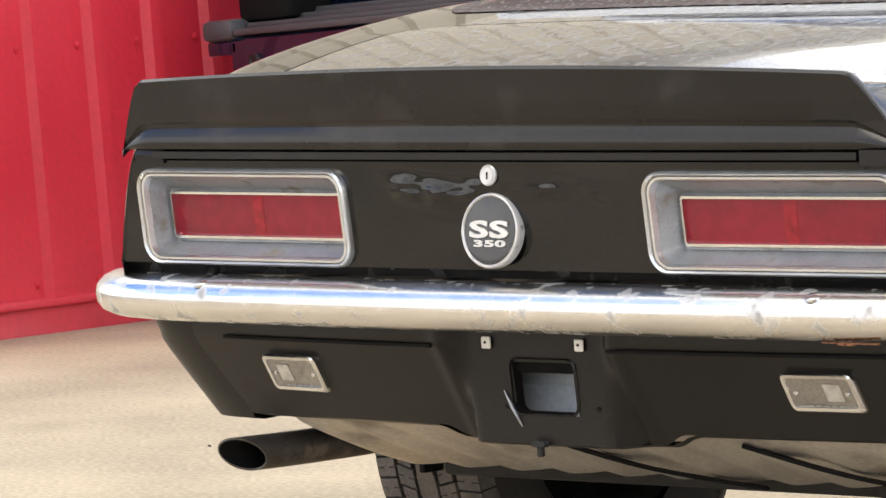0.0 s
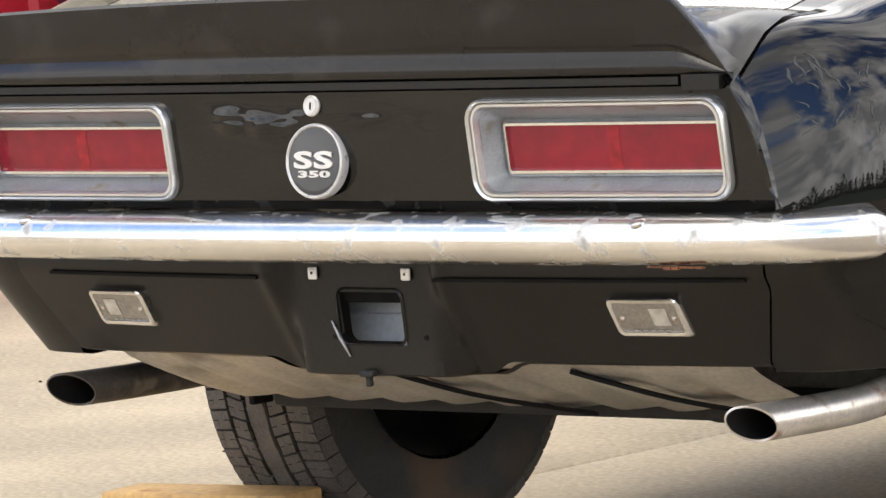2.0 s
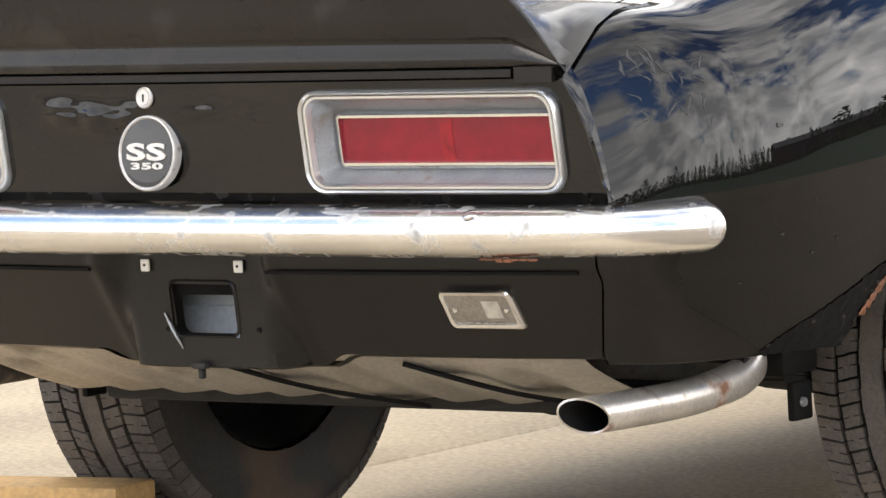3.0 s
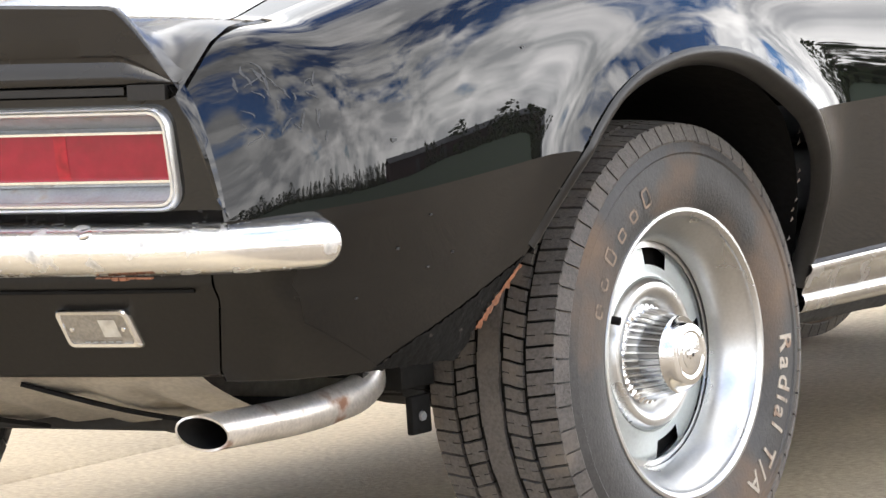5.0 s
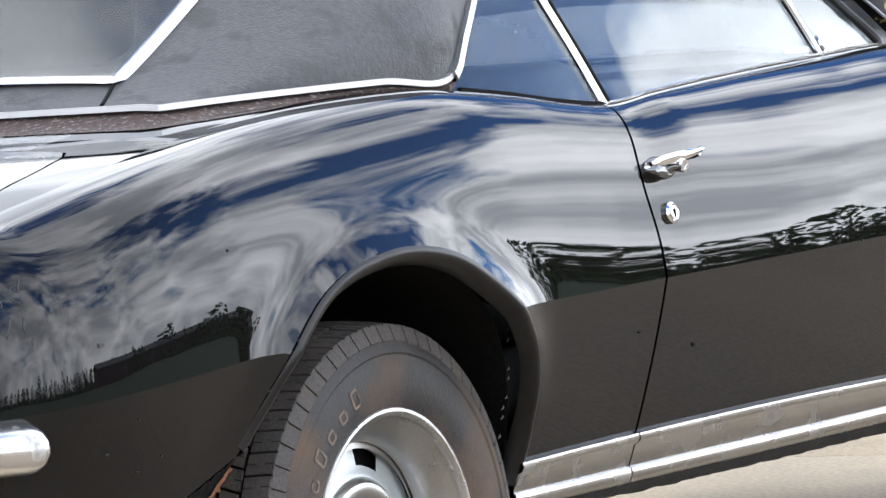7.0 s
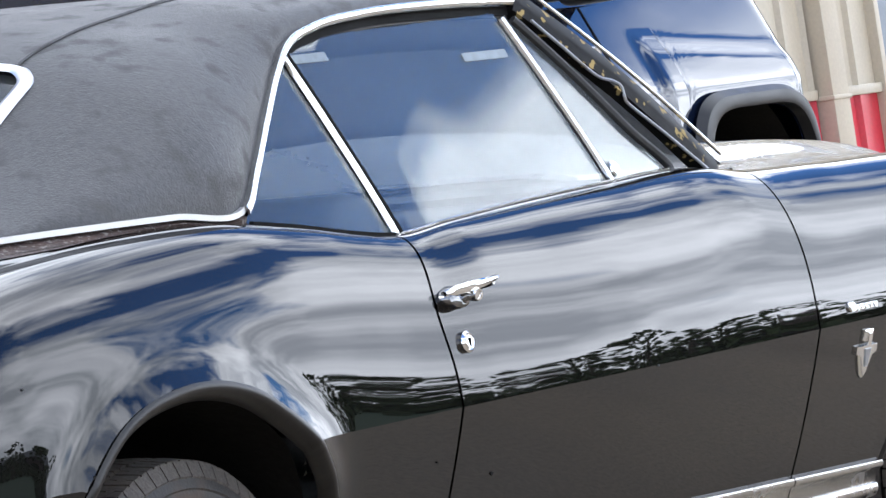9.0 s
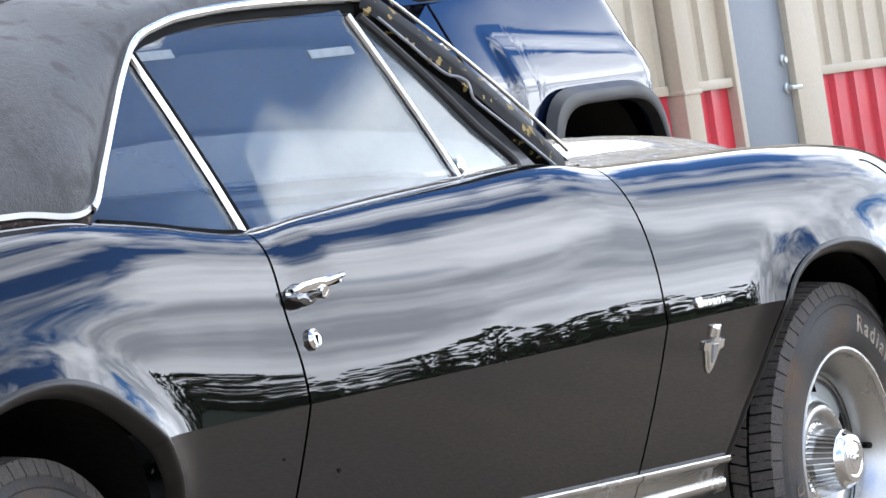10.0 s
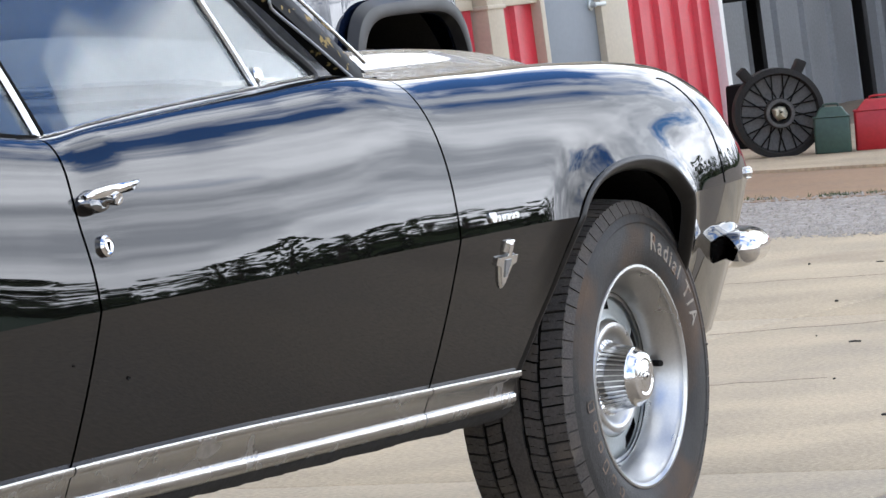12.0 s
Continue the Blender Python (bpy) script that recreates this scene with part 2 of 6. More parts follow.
# ---- making ----
def smooth(ob, angle=35):
    for p in ob.data.polygons:
        p.use_smooth = True
    ob.data.set_sharp_from_angle(angle=radians(angle))
    return ob


def part(name, bm, material, parent=None, label="", sharp=35):
    """Links a bmesh as ONE mesh object, under a thing or a part."""
    me = bpy.data.meshes.new(name)
    bmesh.ops.recalc_face_normals(bm, faces=bm.faces)
    bm.edges.index_update()
    kept = [e.index for e in bm.edges if not e.smooth]
    bm.to_mesh(me)
    bm.free()
    for m in material if isinstance(material, (list, tuple)) else [material]:
        me.materials.append(m)
    ob = new(name, me)
    ob.parent = parent
    smooth(ob, sharp)
    for i in kept:
        me.edges[i].use_edge_sharp = True
    return tagged(ob, label)


def thing(name, label, category, m=None, group="", kind=""):
    ob = new(name)
    if m is not None:
        ob.matrix_world = m
    return tagged(ob, label, category, group, kind)


def curve(points, closed=False):
    """A smooth function through (t, value...) points, flat-ended cubic."""
    pts = np.array(points, float)
    t, v = pts[:, 0], pts[:, 1:]
    d = np.gradient(v, t, axis=0)

    def f(s):
        s = min(max(s, t[0]), t[-1])
        i = min(max(int(np.searchsorted(t, s)) - 1, 0), len(t) - 2)
        h = t[i + 1] - t[i]
        u = (s - t[i]) / h
        r = (2*u**3 - 3*u**2 + 1) * v[i] + (u**3 - 2*u**2 + u) * h * d[i] + (-2*u**3 + 3*u**2) * v[i + 1] + (u**3 - u**2) * h * d[i + 1]
        return float(r[0]) if len(r) == 1 else r
    return f


def path(points, n, closed=False):
    """n points evenly spread by index along a smooth line through the given ones."""
    p = [Vector(q) for q in points]
    k = len(p)
    out = []
    span = k if closed else k - 1
    for j in range(n):
        s = j * span / (n if closed else n - 1)
        i = min(int(s), span - 1)
        u = s - i
        g = [p[(i + o) % k] if closed else p[min(max(i + o, 0), k - 1)] for o in (-1, 0, 1, 2)]
        out.append(0.5 * (2 * g[1] + (g[2] - g[0]) * u + (2 * g[0] - 5 * g[1] + 4 * g[2] - g[3]) * u * u + (3 * g[1] - g[0] - 3 * g[2] + g[3]) * u ** 3))
    return out


def sheet(bm, rows, closed_u=False, closed_v=False):
    """Faces between rows of points. Returns the rows of verts."""
    vs = [[bm.verts.new(q) for q in r] for r in rows]
    nr = len(vs)
    for i in range(nr if closed_u else nr - 1):
        a, b = vs[i], vs[(i + 1) % nr]
        nc = len(a)
        for j in range(nc if closed_v else nc - 1):
            q = (a[j], a[(j + 1) % nc], b[(j + 1) % nc], b[j])
            if len({v.co.to_tuple(6) for v in q}) >= 3:
                try:
                    bm.faces.new(q)
                except ValueError:
                    pass
    return vs


def sweep(bm, line, profile, up=(0, 0, 1), cap=True, closed=False, scale=None):
    """A closed profile of (side, up) pairs carried along a line of points."""
    line = [Vector(q) for q in line]
    n = len(line)
    rows = []
    for i, q in enumerate(line):
        d = (line[(i + 1) % n] - line[i - 1]) if closed else (line[min(i + 1, n - 1)] - line[max(i - 1, 0)])
        d.normalize()
        side = d.cross(Vector(up)).normalized()
        top = side.cross(d)
        k = scale(i / max(n - 1, 1)) if scale else 1.0
        rows.append([q + side * a * k + top * b * k for a, b in profile])
    vs = sheet(bm, rows, closed_u=closed, closed_v=True)
    if cap and not closed:
        for r in (vs[0], vs[-1]):
            try:
                bm.faces.new(r)
            except ValueError:
                pass
    return vs


def ring(n, r, r2=None):
    return [(r * math.cos(2 * math.pi * i / n), (r2 or r) * math.sin(2 * math.pi * i / n)) for i in range(n)]


def lathe(bm, profile, n=64, axis="x", centre=(0, 0, 0), a0=0.0):
    """A profile of (along, radius) pairs turned round the x axis."""
    c = Vector(centre)
    rows = []
    for i in range(n):
        w = a0 + 2 * math.pi * i / n
        if axis == "x":
            rows.append([c + Vector((a, r * math.cos(w), r * math.sin(w))) for a, r in profile])
        elif axis == "y":
            rows.append([c + Vector((r * math.cos(w), a, r * math.sin(w))) for a, r in profile])
        else:
            rows.append([c + Vector((r * math.cos(w), r * math.sin(w), a)) for a, r in profile])
    sheet(bm, rows, closed_u=True)
    bmesh.ops.remove_doubles(bm, verts=bm.verts, dist=1e-5)


def block(bm, x0, x1, y0, y1, z0, z1, bevel=0.0, segs=2):
    made = bmesh.ops.create_cube(bm, size=1)["verts"]
    for v in made:
        v.co = ((x0 + x1) / 2 + v.co.x * (x1 - x0), (y0 + y1) / 2 + v.co.y * (y1 - y0), (z0 + z1) / 2 + v.co.z * (z1 - z0))
    if bevel:
        es = list({e for v in made for e in v.link_edges})
        bmesh.ops.bevel(bm, geom=es, offset=bevel, segments=segs, affect="EDGES", profile=0.5)
    return made


def rounded(w, h, r, n=5):
    """A rounded rectangle about the origin."""
    out = []
    for cx, cy, a in ((w / 2 - r, h / 2 - r, 0), (-w / 2 + r, h / 2 - r, 90), (-w / 2 + r, -h / 2 + r, 180), (w / 2 - r, -h / 2 + r, 270)):
        for i in range(n + 1):
            t = radians(a + 90 * i / n)
            out.append((cx + r * math.cos(t), cy + r * math.sin(t)))
    return out


def words(text, size, depth, spacing=1.0, bold=0.0):
    """The mesh of a line of letters in the built-in font, centred, in the xy plane."""
    cu = bpy.data.curves.new("letters", "FONT")
    cu.body, cu.size, cu.extrude, cu.align_x, cu.align_y, cu.space_character = text, size, depth, "CENTER", "CENTER", spacing
    cu.resolution_u, cu.offset = 3, bold
    ob = bpy.data.objects.new("letters", cu)
    me = bpy.data.meshes.new_from_object(ob)
    bm = bmesh.new()
    bm.from_mesh(me)
    bpy.data.objects.remove(ob)
    bpy.data.meshes.remove(me)
    bpy.data.curves.remove(cu)
    return bm

# ---- the car: x to its right, y ahead from the rear axle, z up ----
car = thing("muscle_car", "black vintage two-door coupe with vinyl roof and chrome bumpers", "car", TILT)
CREASE = 0.655


def crease(y):
    """The height of the edge along the body's side, which drops a little towards the tail."""
    return CREASE - .075 * max(0.0, -.42 - y)


C_UP = curve([(-.915, .745), (-.88, .783), (-.85, .812), (-.8, .85), (-.7, .888), (-.6, .905), (-.5, .914), (-.3, .921), (0, .923), (.65, .916), (1.3, .915), (1.92, .906), (2.35, .900), (2.75, .898), (3.0, .882), (3.2, .852), (3.35, .815), (3.45, .775), (3.5, .735)])
C_LO = curve([(-.868, .715), (-.855, .755), (-.83, .79), (-.78, .835), (-.7, .875), (-.6, .902), (-.5, .914), (-.3, .921)])
Z_TOP = curve([(-.915, .800), (-.87, .838), (-.74, .868), (-.575, .905), (-.374, .940), (-.166, .964), (0, .974), (.2, .974), (.43, .950), (.585, .927), (.68, .917), (.86, .9255), (1.07, .934), (1.41, .9435), (1.79, .947), (1.95, .934), (2.25, .926), (2.72, .918), (2.97, .905), (3.17, .883), (3.32, .842), (3.42, .79), (3.5, .72)])
X_TOP = curve([(-.915, .685), (-.74, .705), (-.575, .742), (-.374, .755), (0, .768), (.3, .800), (.68, .826), (1.07, .803), (1.41, .787), (1.79, .770), (1.95, .755), (2.25, .74), (2.7, .72), (3.1, .70), (3.4, .66), (3.5, .62)])
BULGE = curve([(-.915, 1.5), (-.86, 2.3), (-.78, 2.85), (-.65, 3.0), (-.3, 2.8), (.3, 2.5), (.7, 2.25), (1.7, 2.25), (2.2, 2.4), (3.0, 2.4), (3.5, 2.0)])
ARCH_R = path([(.325, .36, 0), (.340, .41, 0), (.343, .47, 0), (.328, .53, 0), (.292, .588, 0), (.248, .630, 0), (.200, .668, 0), (.140, .704, 0), (.070, .737, 0), (-.010, .756, 0), (-.095, .760, 0), (-.19, .748, 0), (-.262, .724, 0), (-.316, .690, 0), (-.366, .645, 0), (-.408, .585, 0), (-.432, .545, 0), (-.457, .51, 0), (-.481, .478, 0), (-.508, .432, 0), (-.535, .385, 0)], 300)
ARCH_F = path([(2.275, .36, 0), (2.315, .46, 0), (2.345, .56, 0), (2.378, .645, 0), (2.435, .695, 0), (2.52, .725, 0), (2.62, .735, 0), (2.715, .730, 0), (2.80, .710, 0), (2.86, .675, 0), (2.908, .628, 0), (2.95, .565, 0), (2.977, .50, 0), (2.985, .42, 0)], 300)
ARCHES = [np.array([(q.x, q.y) for q in a]) for a in (ARCH_R, ARCH_F)]


def near_arch(y, z):
    """The distance to the nearer wheel opening (negative inside it) and the nearest point of its edge."""
    k = 0 if y < 1.4 else 1
    if z > .86 or (k == 0 and not -.75 < y < .47) or (k == 1 and not 2.15 < y < 3.15):
        return 1.0, None
    a = ARCHES[k]
    d = np.hypot(a[:, 0] - y, a[:, 1] - z)
    i = int(d.argmin())
    inside = False
    if z < a[:, 1].max():
        top = int(a[:, 1].argmax())
        one = np.interp(z, a[:top + 1, 1], a[:top + 1, 0])
        two = np.interp(z, a[:top - 1:-1, 1], a[:top - 1:-1, 0])
        inside = min(one, two) < y < max(one, two)
    return (-d[i] if inside else d[i]), a[i]


def flank(y, z, flare=True):
    """How far out the body's side stands."""
    up, c = C_UP(y), C_UP(y)
    fold = crease(y)
    if z < fold and y < -.3:
        k = min(1, max(0, .605 - z) / .075)
        c = up * (1 - k) + C_LO(y - .6 * max(0, .51 - z)) * k
    if z <= fold:
        s = fold - z
        x = c - .27 * s - .25 * s * s
    else:
        t = min(1.0, (z - fold) / (Z_TOP(y) - fold))
        n = BULGE(y)
        slope = .040 + .016 * min(1, max(0, (y + .35) / .8))
        lean = slope * (z - fold)
        x = c - lean - (c - X_TOP(y) - slope * (Z_TOP(y) - fold)) * (1 - (1 - t ** n) ** (1 / n))
        x += .004 * math.exp(-((y - .02) / .36) ** 2) * math.sin(math.pi * t) ** 2    # the hip over the wheel
    if flare and (-.75 < y < .5 or 2.1 < y < 3.2):
        d = max(0.0, near_arch(y, z)[0])
        w = min(1, max(0, (z - .48) / .16))
        x += .020 * math.exp(-(d / .034) ** 1.5) * w
    return x


def side_panel(y0, y1, z0, nz_low, nz_up, step=.013):
    """A panel of the body's side from y0(z) to y1(z), wheel openings cut out."""
    bm = bmesh.new()
    n = int((y1(CREASE) - y0(CREASE)) / step)
    rows = []
    for j in range(nz_low + nz_up + 1):
        row = []
        for i in range(n + 1):
            y = y0(CREASE) + (y1(CREASE) - y0(CREASE)) * i / n
            if j <= nz_low:
                z = z0 + (crease(y) - z0) * j / nz_low
            else:
                t = math.sin(math.pi / 2 * (j - nz_low) / nz_up)
                z = crease(y) + (Z_TOP(y) - crease(y)) * t
            y = y0(z) + (y1(z) - y0(z)) * i / n
            if j > nz_low:
                z = crease(y) + (Z_TOP(y) - crease(y)) * t
            else:
                z = z0 + (crease(y) - z0) * j / nz_low
            d, q = near_arch(y, z)
            if abs(d) < .0085:
                y, z = q
            row.append((y, z, d))
        rows.append(row)
    vs = [[bm.verts.new((flank(y, z), y, z)) for y, z, _ in r] for r in rows]
    for j in range(len(rows) - 1):
        for i in range(n):
            q = [(j, i), (j, i + 1), (j + 1, i + 1), (j + 1, i)]
            mid = [sum(rows[a][b][k] for a, b in q) / 4 for k in (0, 1)]
            if near_arch(*mid)[0] > 0:
                bm.faces.new([vs[a][b] for a, b in q])
    for a, b in zip(vs[nz_low], vs[nz_low][1:]):
        e = bm.edges.get((a, b))
        if e:
            e.smooth = False
    bmesh.ops.delete(bm, geom=[v for v in bm.verts if not v.link_faces], context="VERTS")
    return bm


def mirrored(bm):
    for v in bm.verts:
        v.co.x = -v.co.x
    bmesh.ops.reverse_faces(bm, faces=bm.faces)
    return bm


def both(name, build, material, parents=(None, None), label="", sharp=35):
    """The same part on the right and, mirrored, on the left."""
    out = []
    for k in (0, 1):
        bm = build()
        out.append(part(name, mirrored(bm) if k else bm, material, parents[k] or car, label, sharp))
    return out


def tail_end(z):
    k = min(1, max(0, .615 - z) / .035)
    return -.915 * (1 - k) - .828 * k + .6 * max(0, .53 - z)


GAP = .0035


def door_edge(z):
    """The rear edge of the door bows back a little at the height of its handle."""
    return .68 - .020 * math.exp(-((z - .80) / .075) ** 2)


quarters = both("quarter_panel", lambda: side_panel(tail_end, lambda z: door_edge(z) - GAP, .396, 22, 26), PAINT, label="glossy black rear quarter panel with scuffs")
doors = both("door", lambda: side_panel(lambda z: door_edge(z) + GAP, lambda z: 1.92 - GAP, .36, 24, 24), PAINT, label="glossy black closed car door")
fenders = both("front_fender", lambda: side_panel(lambda z: 1.92 + GAP, lambda z: 3.5, .36, 24, 24), PAINT, label="glossy black front fender")


def lip(arch):
    """The rolled flange round a wheel opening."""
    bm = bmesh.new()
    rows = []
    for i, q in enumerate(arch):
        if q.y < .385 or q.x < -.44:
            continue
        a, b = arch[max(i - 1, 0)], arch[min(i + 1, len(arch) - 1)]
        t = (b - a).normalized()
        inward = Vector((-t.y, t.x)) if arch[0].x > arch[-1].x else Vector((t.y, -t.x))
        x = flank(q.x, q.y)
        rows.append([(x + o, q.x + inward.x * k, q.y + inward.y * k) for o, k in ((.0006, -.0085), (.002, -.006), (.004, -.002), (.004, .003), (.001, .008), (-.010, .016), (-.022, .018))])
    sheet(bm, rows)
    return bm


both("arch_lip", lambda: lip(ARCH_R), SATIN, quarters, "satin black rolled wheel arch lip")
both("arch_lip", lambda: lip(ARCH_F), SATIN, fenders)


def well(yc, r):
    bm = bmesh.new()
    rows = []
    for i in range(41):
        a = radians(2 + 160 * i / 40)
        y, z = yc + r * math.cos(a), .335 + r * .98 * math.sin(a) + .03
        rows.append([(x, y, z) for x in (.56, .70, .80, flank(min(max(y, -.7), 3.2), min(max(z, .42), .8), False) - .035)])
    vs = sheet(bm, rows)
    bm.faces.new([r0[0] for r0 in vs])
    return bm


# wheel wells carry their shade in the lining colour
both("wheel_well", lambda: well(-.045, .395), RECESS_BLACK)
both("wheel_well", lambda: well(2.67, .37), RECESS_BLACK)


# rust, and a painted dark reflection, at the tail of the rear wheel opening
def rust_edge():
    bm = bmesh.new()
    rnd = random.Random(4)
    rows = []
    for i in range(26):
        u = .3 + .7 * i / 25
        y, z = -.535 + .080 * u, .398 + .112 * u
        w = .003 + .011 * rnd.random() ** 2
        x = flank(y, z) + .003
        rows.append([(x - .006, y + w, z - w * .6), (x + .003 * rnd.random(), y + .4 * w, z), (x + .002, y - .006 * rnd.random(), z + .004)])
    sheet(bm, rows)
    return bm


both("rust_flake", rust_edge, RUST, quarters, "flaking orange rust along the wheel opening")


def dark_corner():
    """The lower corner behind the wheel, blackened as a dark ground reflection, cut off along a slant."""
    bm = side_panel(tail_end, lambda z: .68 - GAP, .396, 22, 26)
    far = [f for f in bm.faces if not (-.70 < f.calc_center_median().y < -.42 and f.calc_center_median().z < .56)]
    bmesh.ops.delete(bm, geom=far, context="FACES")
    bmesh.ops.subdivide_edges(bm, edges=bm.edges, cuts=1, use_grid_fill=True)
    for a, b in (((-.672, .395), (-.617, .440)), ((-.635, .425), (-.468, .512))):
        d = Vector((0, b[0] - a[0], b[1] - a[1])).normalized()
        bmesh.ops.bisect_plane(bm, geom=bm.verts[:] + bm.edges[:] + bm.faces[:], plane_co=(0, a[0], a[1]), plane_no=(0, -d.z, d.y), clear_outer=True)
    rnd = random.Random(9)
    for v in bm.verts:
        v.co.x += .0015
        if v.is_boundary:
            v.co.z += rnd.uniform(-.002, .002)
    return bm


both("dark_corner_patch", dark_corner, CORNER_DARK, quarters, "patch of rough black undercoating")

# black backing behind the gaps at both ends of the door
for gap_y in (.672, 1.92):
    both("gap_backing", lambda: (lambda b: (sheet(b, [[(flank(gap_y + q, z, False) - .018, gap_y + q, z) for q in (-.05, 0, .05)] for z in [.36 + .53 * i / 12 for i in range(13)]]), b)[1])(bmesh.new()), RECESS_BLACK)

# ---- tail ----
def tail_y(x, z):
    # rippled dent shaped so the panel catches reflected sky beside the lock
    ripple = noise.noise((x * 26, z * 55, 3.7)) + .5 * noise.noise((x * 60, z * 120, 1.1))
    dent = math.exp(-((z - .742 - .008 * math.sin(21 * x)) / .016) ** 2) * (math.exp(-((x + .10) / .085) ** 4) * (1.1 + .8 * ripple) + .35 * math.exp(-((x - .11) / .10) ** 2) * (.6 + ripple))
    return -.937 - .12 * (z - .66) + .036 * x * x + 1.1 * max(0, .634 - z) - .0055 * dent


def tail_edge(z):
    return flank(-.914, z, False) - .004 if z > .64 else .745 - (z - .64) * .36


LAMP_X, LAMP_Z, LAMP_W, LAMP_H = .4775, .7015, .417, .137


def tail_panel():
    bm = bmesh.new()
    nx, nz = 220, 80
    rows = []
    for j in range(nz + 1):
        z = .600 + (.782 - .600) * j / nz
        e = tail_edge(z)
        rows.append([(x, tail_y(x, z), z) for x in [e * (2 * i / nx - 1) for i in range(nx + 1)]])
    vs = sheet(bm, rows)
    dead = []
    for f in bm.faces:
        c = f.calc_center_median()
        if abs(abs(c.x) - LAMP_X) < LAMP_W / 2 - .012 and abs(c.z - LAMP_Z) < LAMP_H / 2 - .010:
            dead.append(f)
    bmesh.ops.delete(bm, geom=dead, context="FACES")
    return bm


tail = part("tail_panel", tail_panel(), PAINT, car, "glossy black tail panel with smears of wax")


def tail_corner():
    """The rounded edge from the tail panel to the quarter panel."""
    bm = bmesh.new()
    rows = []
    for j in range(17):
        z = .600 + (.796 - .600) * j / 16
        e = tail_edge(z)
        x0, y0 = e - .004, tail_y(e, z) + .000
        x1, y1 = flank(-.912, z), -.912
        rows.append([(x0, y0, z), (x0 + .004, y0 - .001, z), ((x0 + x1) / 2 + .003, (y0 + y1) / 2 - .004, z), (x1, y1, z)])
    sheet(bm, rows)
    return bm


both("tail_corner", tail_corner, PAINT, quarters)


def lamp(side):
    """A tail lamp in its bright bezel, set into the panel."""
    def at(u, v, depth):
        x = LAMP_X + u
        return Vector((side * x, tail_y(x, LAMP_Z + v) + depth, LAMP_Z + v))

    def loops(sets):
        bm = bmesh.new()
        rows = [[at(u + du, v, d) for u, v in rounded(w, h, r, 6)] for w, h, r, d, du in sets]
        sheet(bm, rows, closed_v=True)
        return bm

    w, h = LAMP_W, LAMP_H
    bezel = part("tail_lamp", loops([(w, h, .030, .004, 0), (w, h, .030, -.008, 0), (w - .005, h - .005, .028, -.012, 0), (w - .012, h - .010, .025, -.009, 0), (w - .013, h - .011, .025, -.004, 0), (w - .017, h - .014, .024, -.008, 0), (w - .024, h - .020, .022, -.008, 0), (w - .030, h - .026, .020, .002, 0)]), ALUMINIUM, car, "rectangular red tail lamp in a bright bezel")
    part("lamp_housing", loops([(w - .030, h - .026, .020, .001, 0), (.362, .076, .008, .034, .002), (.350, .064, .004, .036, .002)]), HOUSING, bezel, "dull grey tapering lamp housing")
    part("lens_frame", loops([(.353, .067, .005, .036, .002), (.353, .067, .005, .026, .002), (.346, .060, .003, .026, .002), (.345, .059, .003, .036, .002)]), BRIGHT, bezel)
    bm = bmesh.new()
    rows = []
    for j in range(5):
        v = -.031 + .062 * j / 4
        rows.append([at(.002 - .174 + .348 * i / 24, v, .032 - .002 * math.sin(math.pi * j / 4)) for i in range(25)])
    sheet(bm, rows)
    part("lens", bm, RED_LENS, bezel, "clear red ribbed lens")
    bm = bmesh.new()
    for u0, u1 in ((-.008, .012),):
        sheet(bm, [[at(u0 + (u1 - u0) * i / 4, -.0285 + .057 * j / 8, .0316 - .002 * math.sin(math.pi * (.0025 + .057 * j / 8) / .062)) for i in range(5)] for j in range(9)])
    part("reflector", bm, RED_HOT, bezel)
    bm = bmesh.new()
    sheet(bm, [[at(-.18, v, .050), at(.18, v, .050)] for v in (-.05, .05)])
    part("lamp_back", bm, BLACK, bezel)


for side in (1, -1):
    lamp(side)


def disc_on(bm, centre, normal, profile, n=40):
    """A turned shape of (out, radius) pairs standing on a surface."""
    nrm = Vector(normal).normalized()
    q = nrm.to_track_quat("X", "Z").to_matrix().to_4x4()
    b2 = bmesh.new()
    lathe(b2, profile, n)
    b2.transform(Matrix.Translation(centre) @ q)
    me = bpy.data.meshes.new("tmp")
    b2.to_mesh(me)
    bm.from_mesh(me)
    bpy.data.meshes.remove(me)
    b2.free()
    return bm


badge_at = Vector((0, tail_y(0, .688), .688))
badge = part("round_badge", disc_on(bmesh.new(), badge_at, (0, -1, .1), [(0, .051), (.012, .0515), (.015, .050), (.0155, .0485), (.014, .0465), (.0125, .046), (.0125, 0)], 56), BADGE_PALE, car, "round chrome tail badge with a black face")
part("badge_face", disc_on(bmesh.new(), badge_at, (0, -1, .1), [(.0132, .0462), (.0138, .040), (.0138, 0)], 48), BADGE_BLACK, badge)
for text, size, dz, squash, name in (("SS", .031, .002, 2.38, "badge_letters"), ("350", .0120, -.0165, 3.1, "badge_numerals")):
    bm = words(text, size, .0012, 1.06, .0011 if text == "SS" else .0005)
    bm.transform(Matrix.Translation(badge_at + Vector((0, -.0150, dz))) @ Matrix.Rotation(radians(90 - 5), 4, "X") @ Matrix.Diagonal((squash, 1, 1, 1)))
    part(name, bm, BADGE_PALE, badge)
lock_at = Vector((0, tail_y(0, .764), .764))
lock = part("trunk_lock", disc_on(bmesh.new(), lock_at, (0, -1, .1), [(0, .0145), (.003, .0145), (.0045, .0125), (.004, .0105), (.005, .010), (.005, 0)], 32), BADGE_PALE, car, "round chrome trunk lock")
bm = bmesh.new()
block(bm, -.0012, .0012, lock_at.y - .0058, lock_at.y - .0040, lock_at.z - .005, lock_at.z + .005)
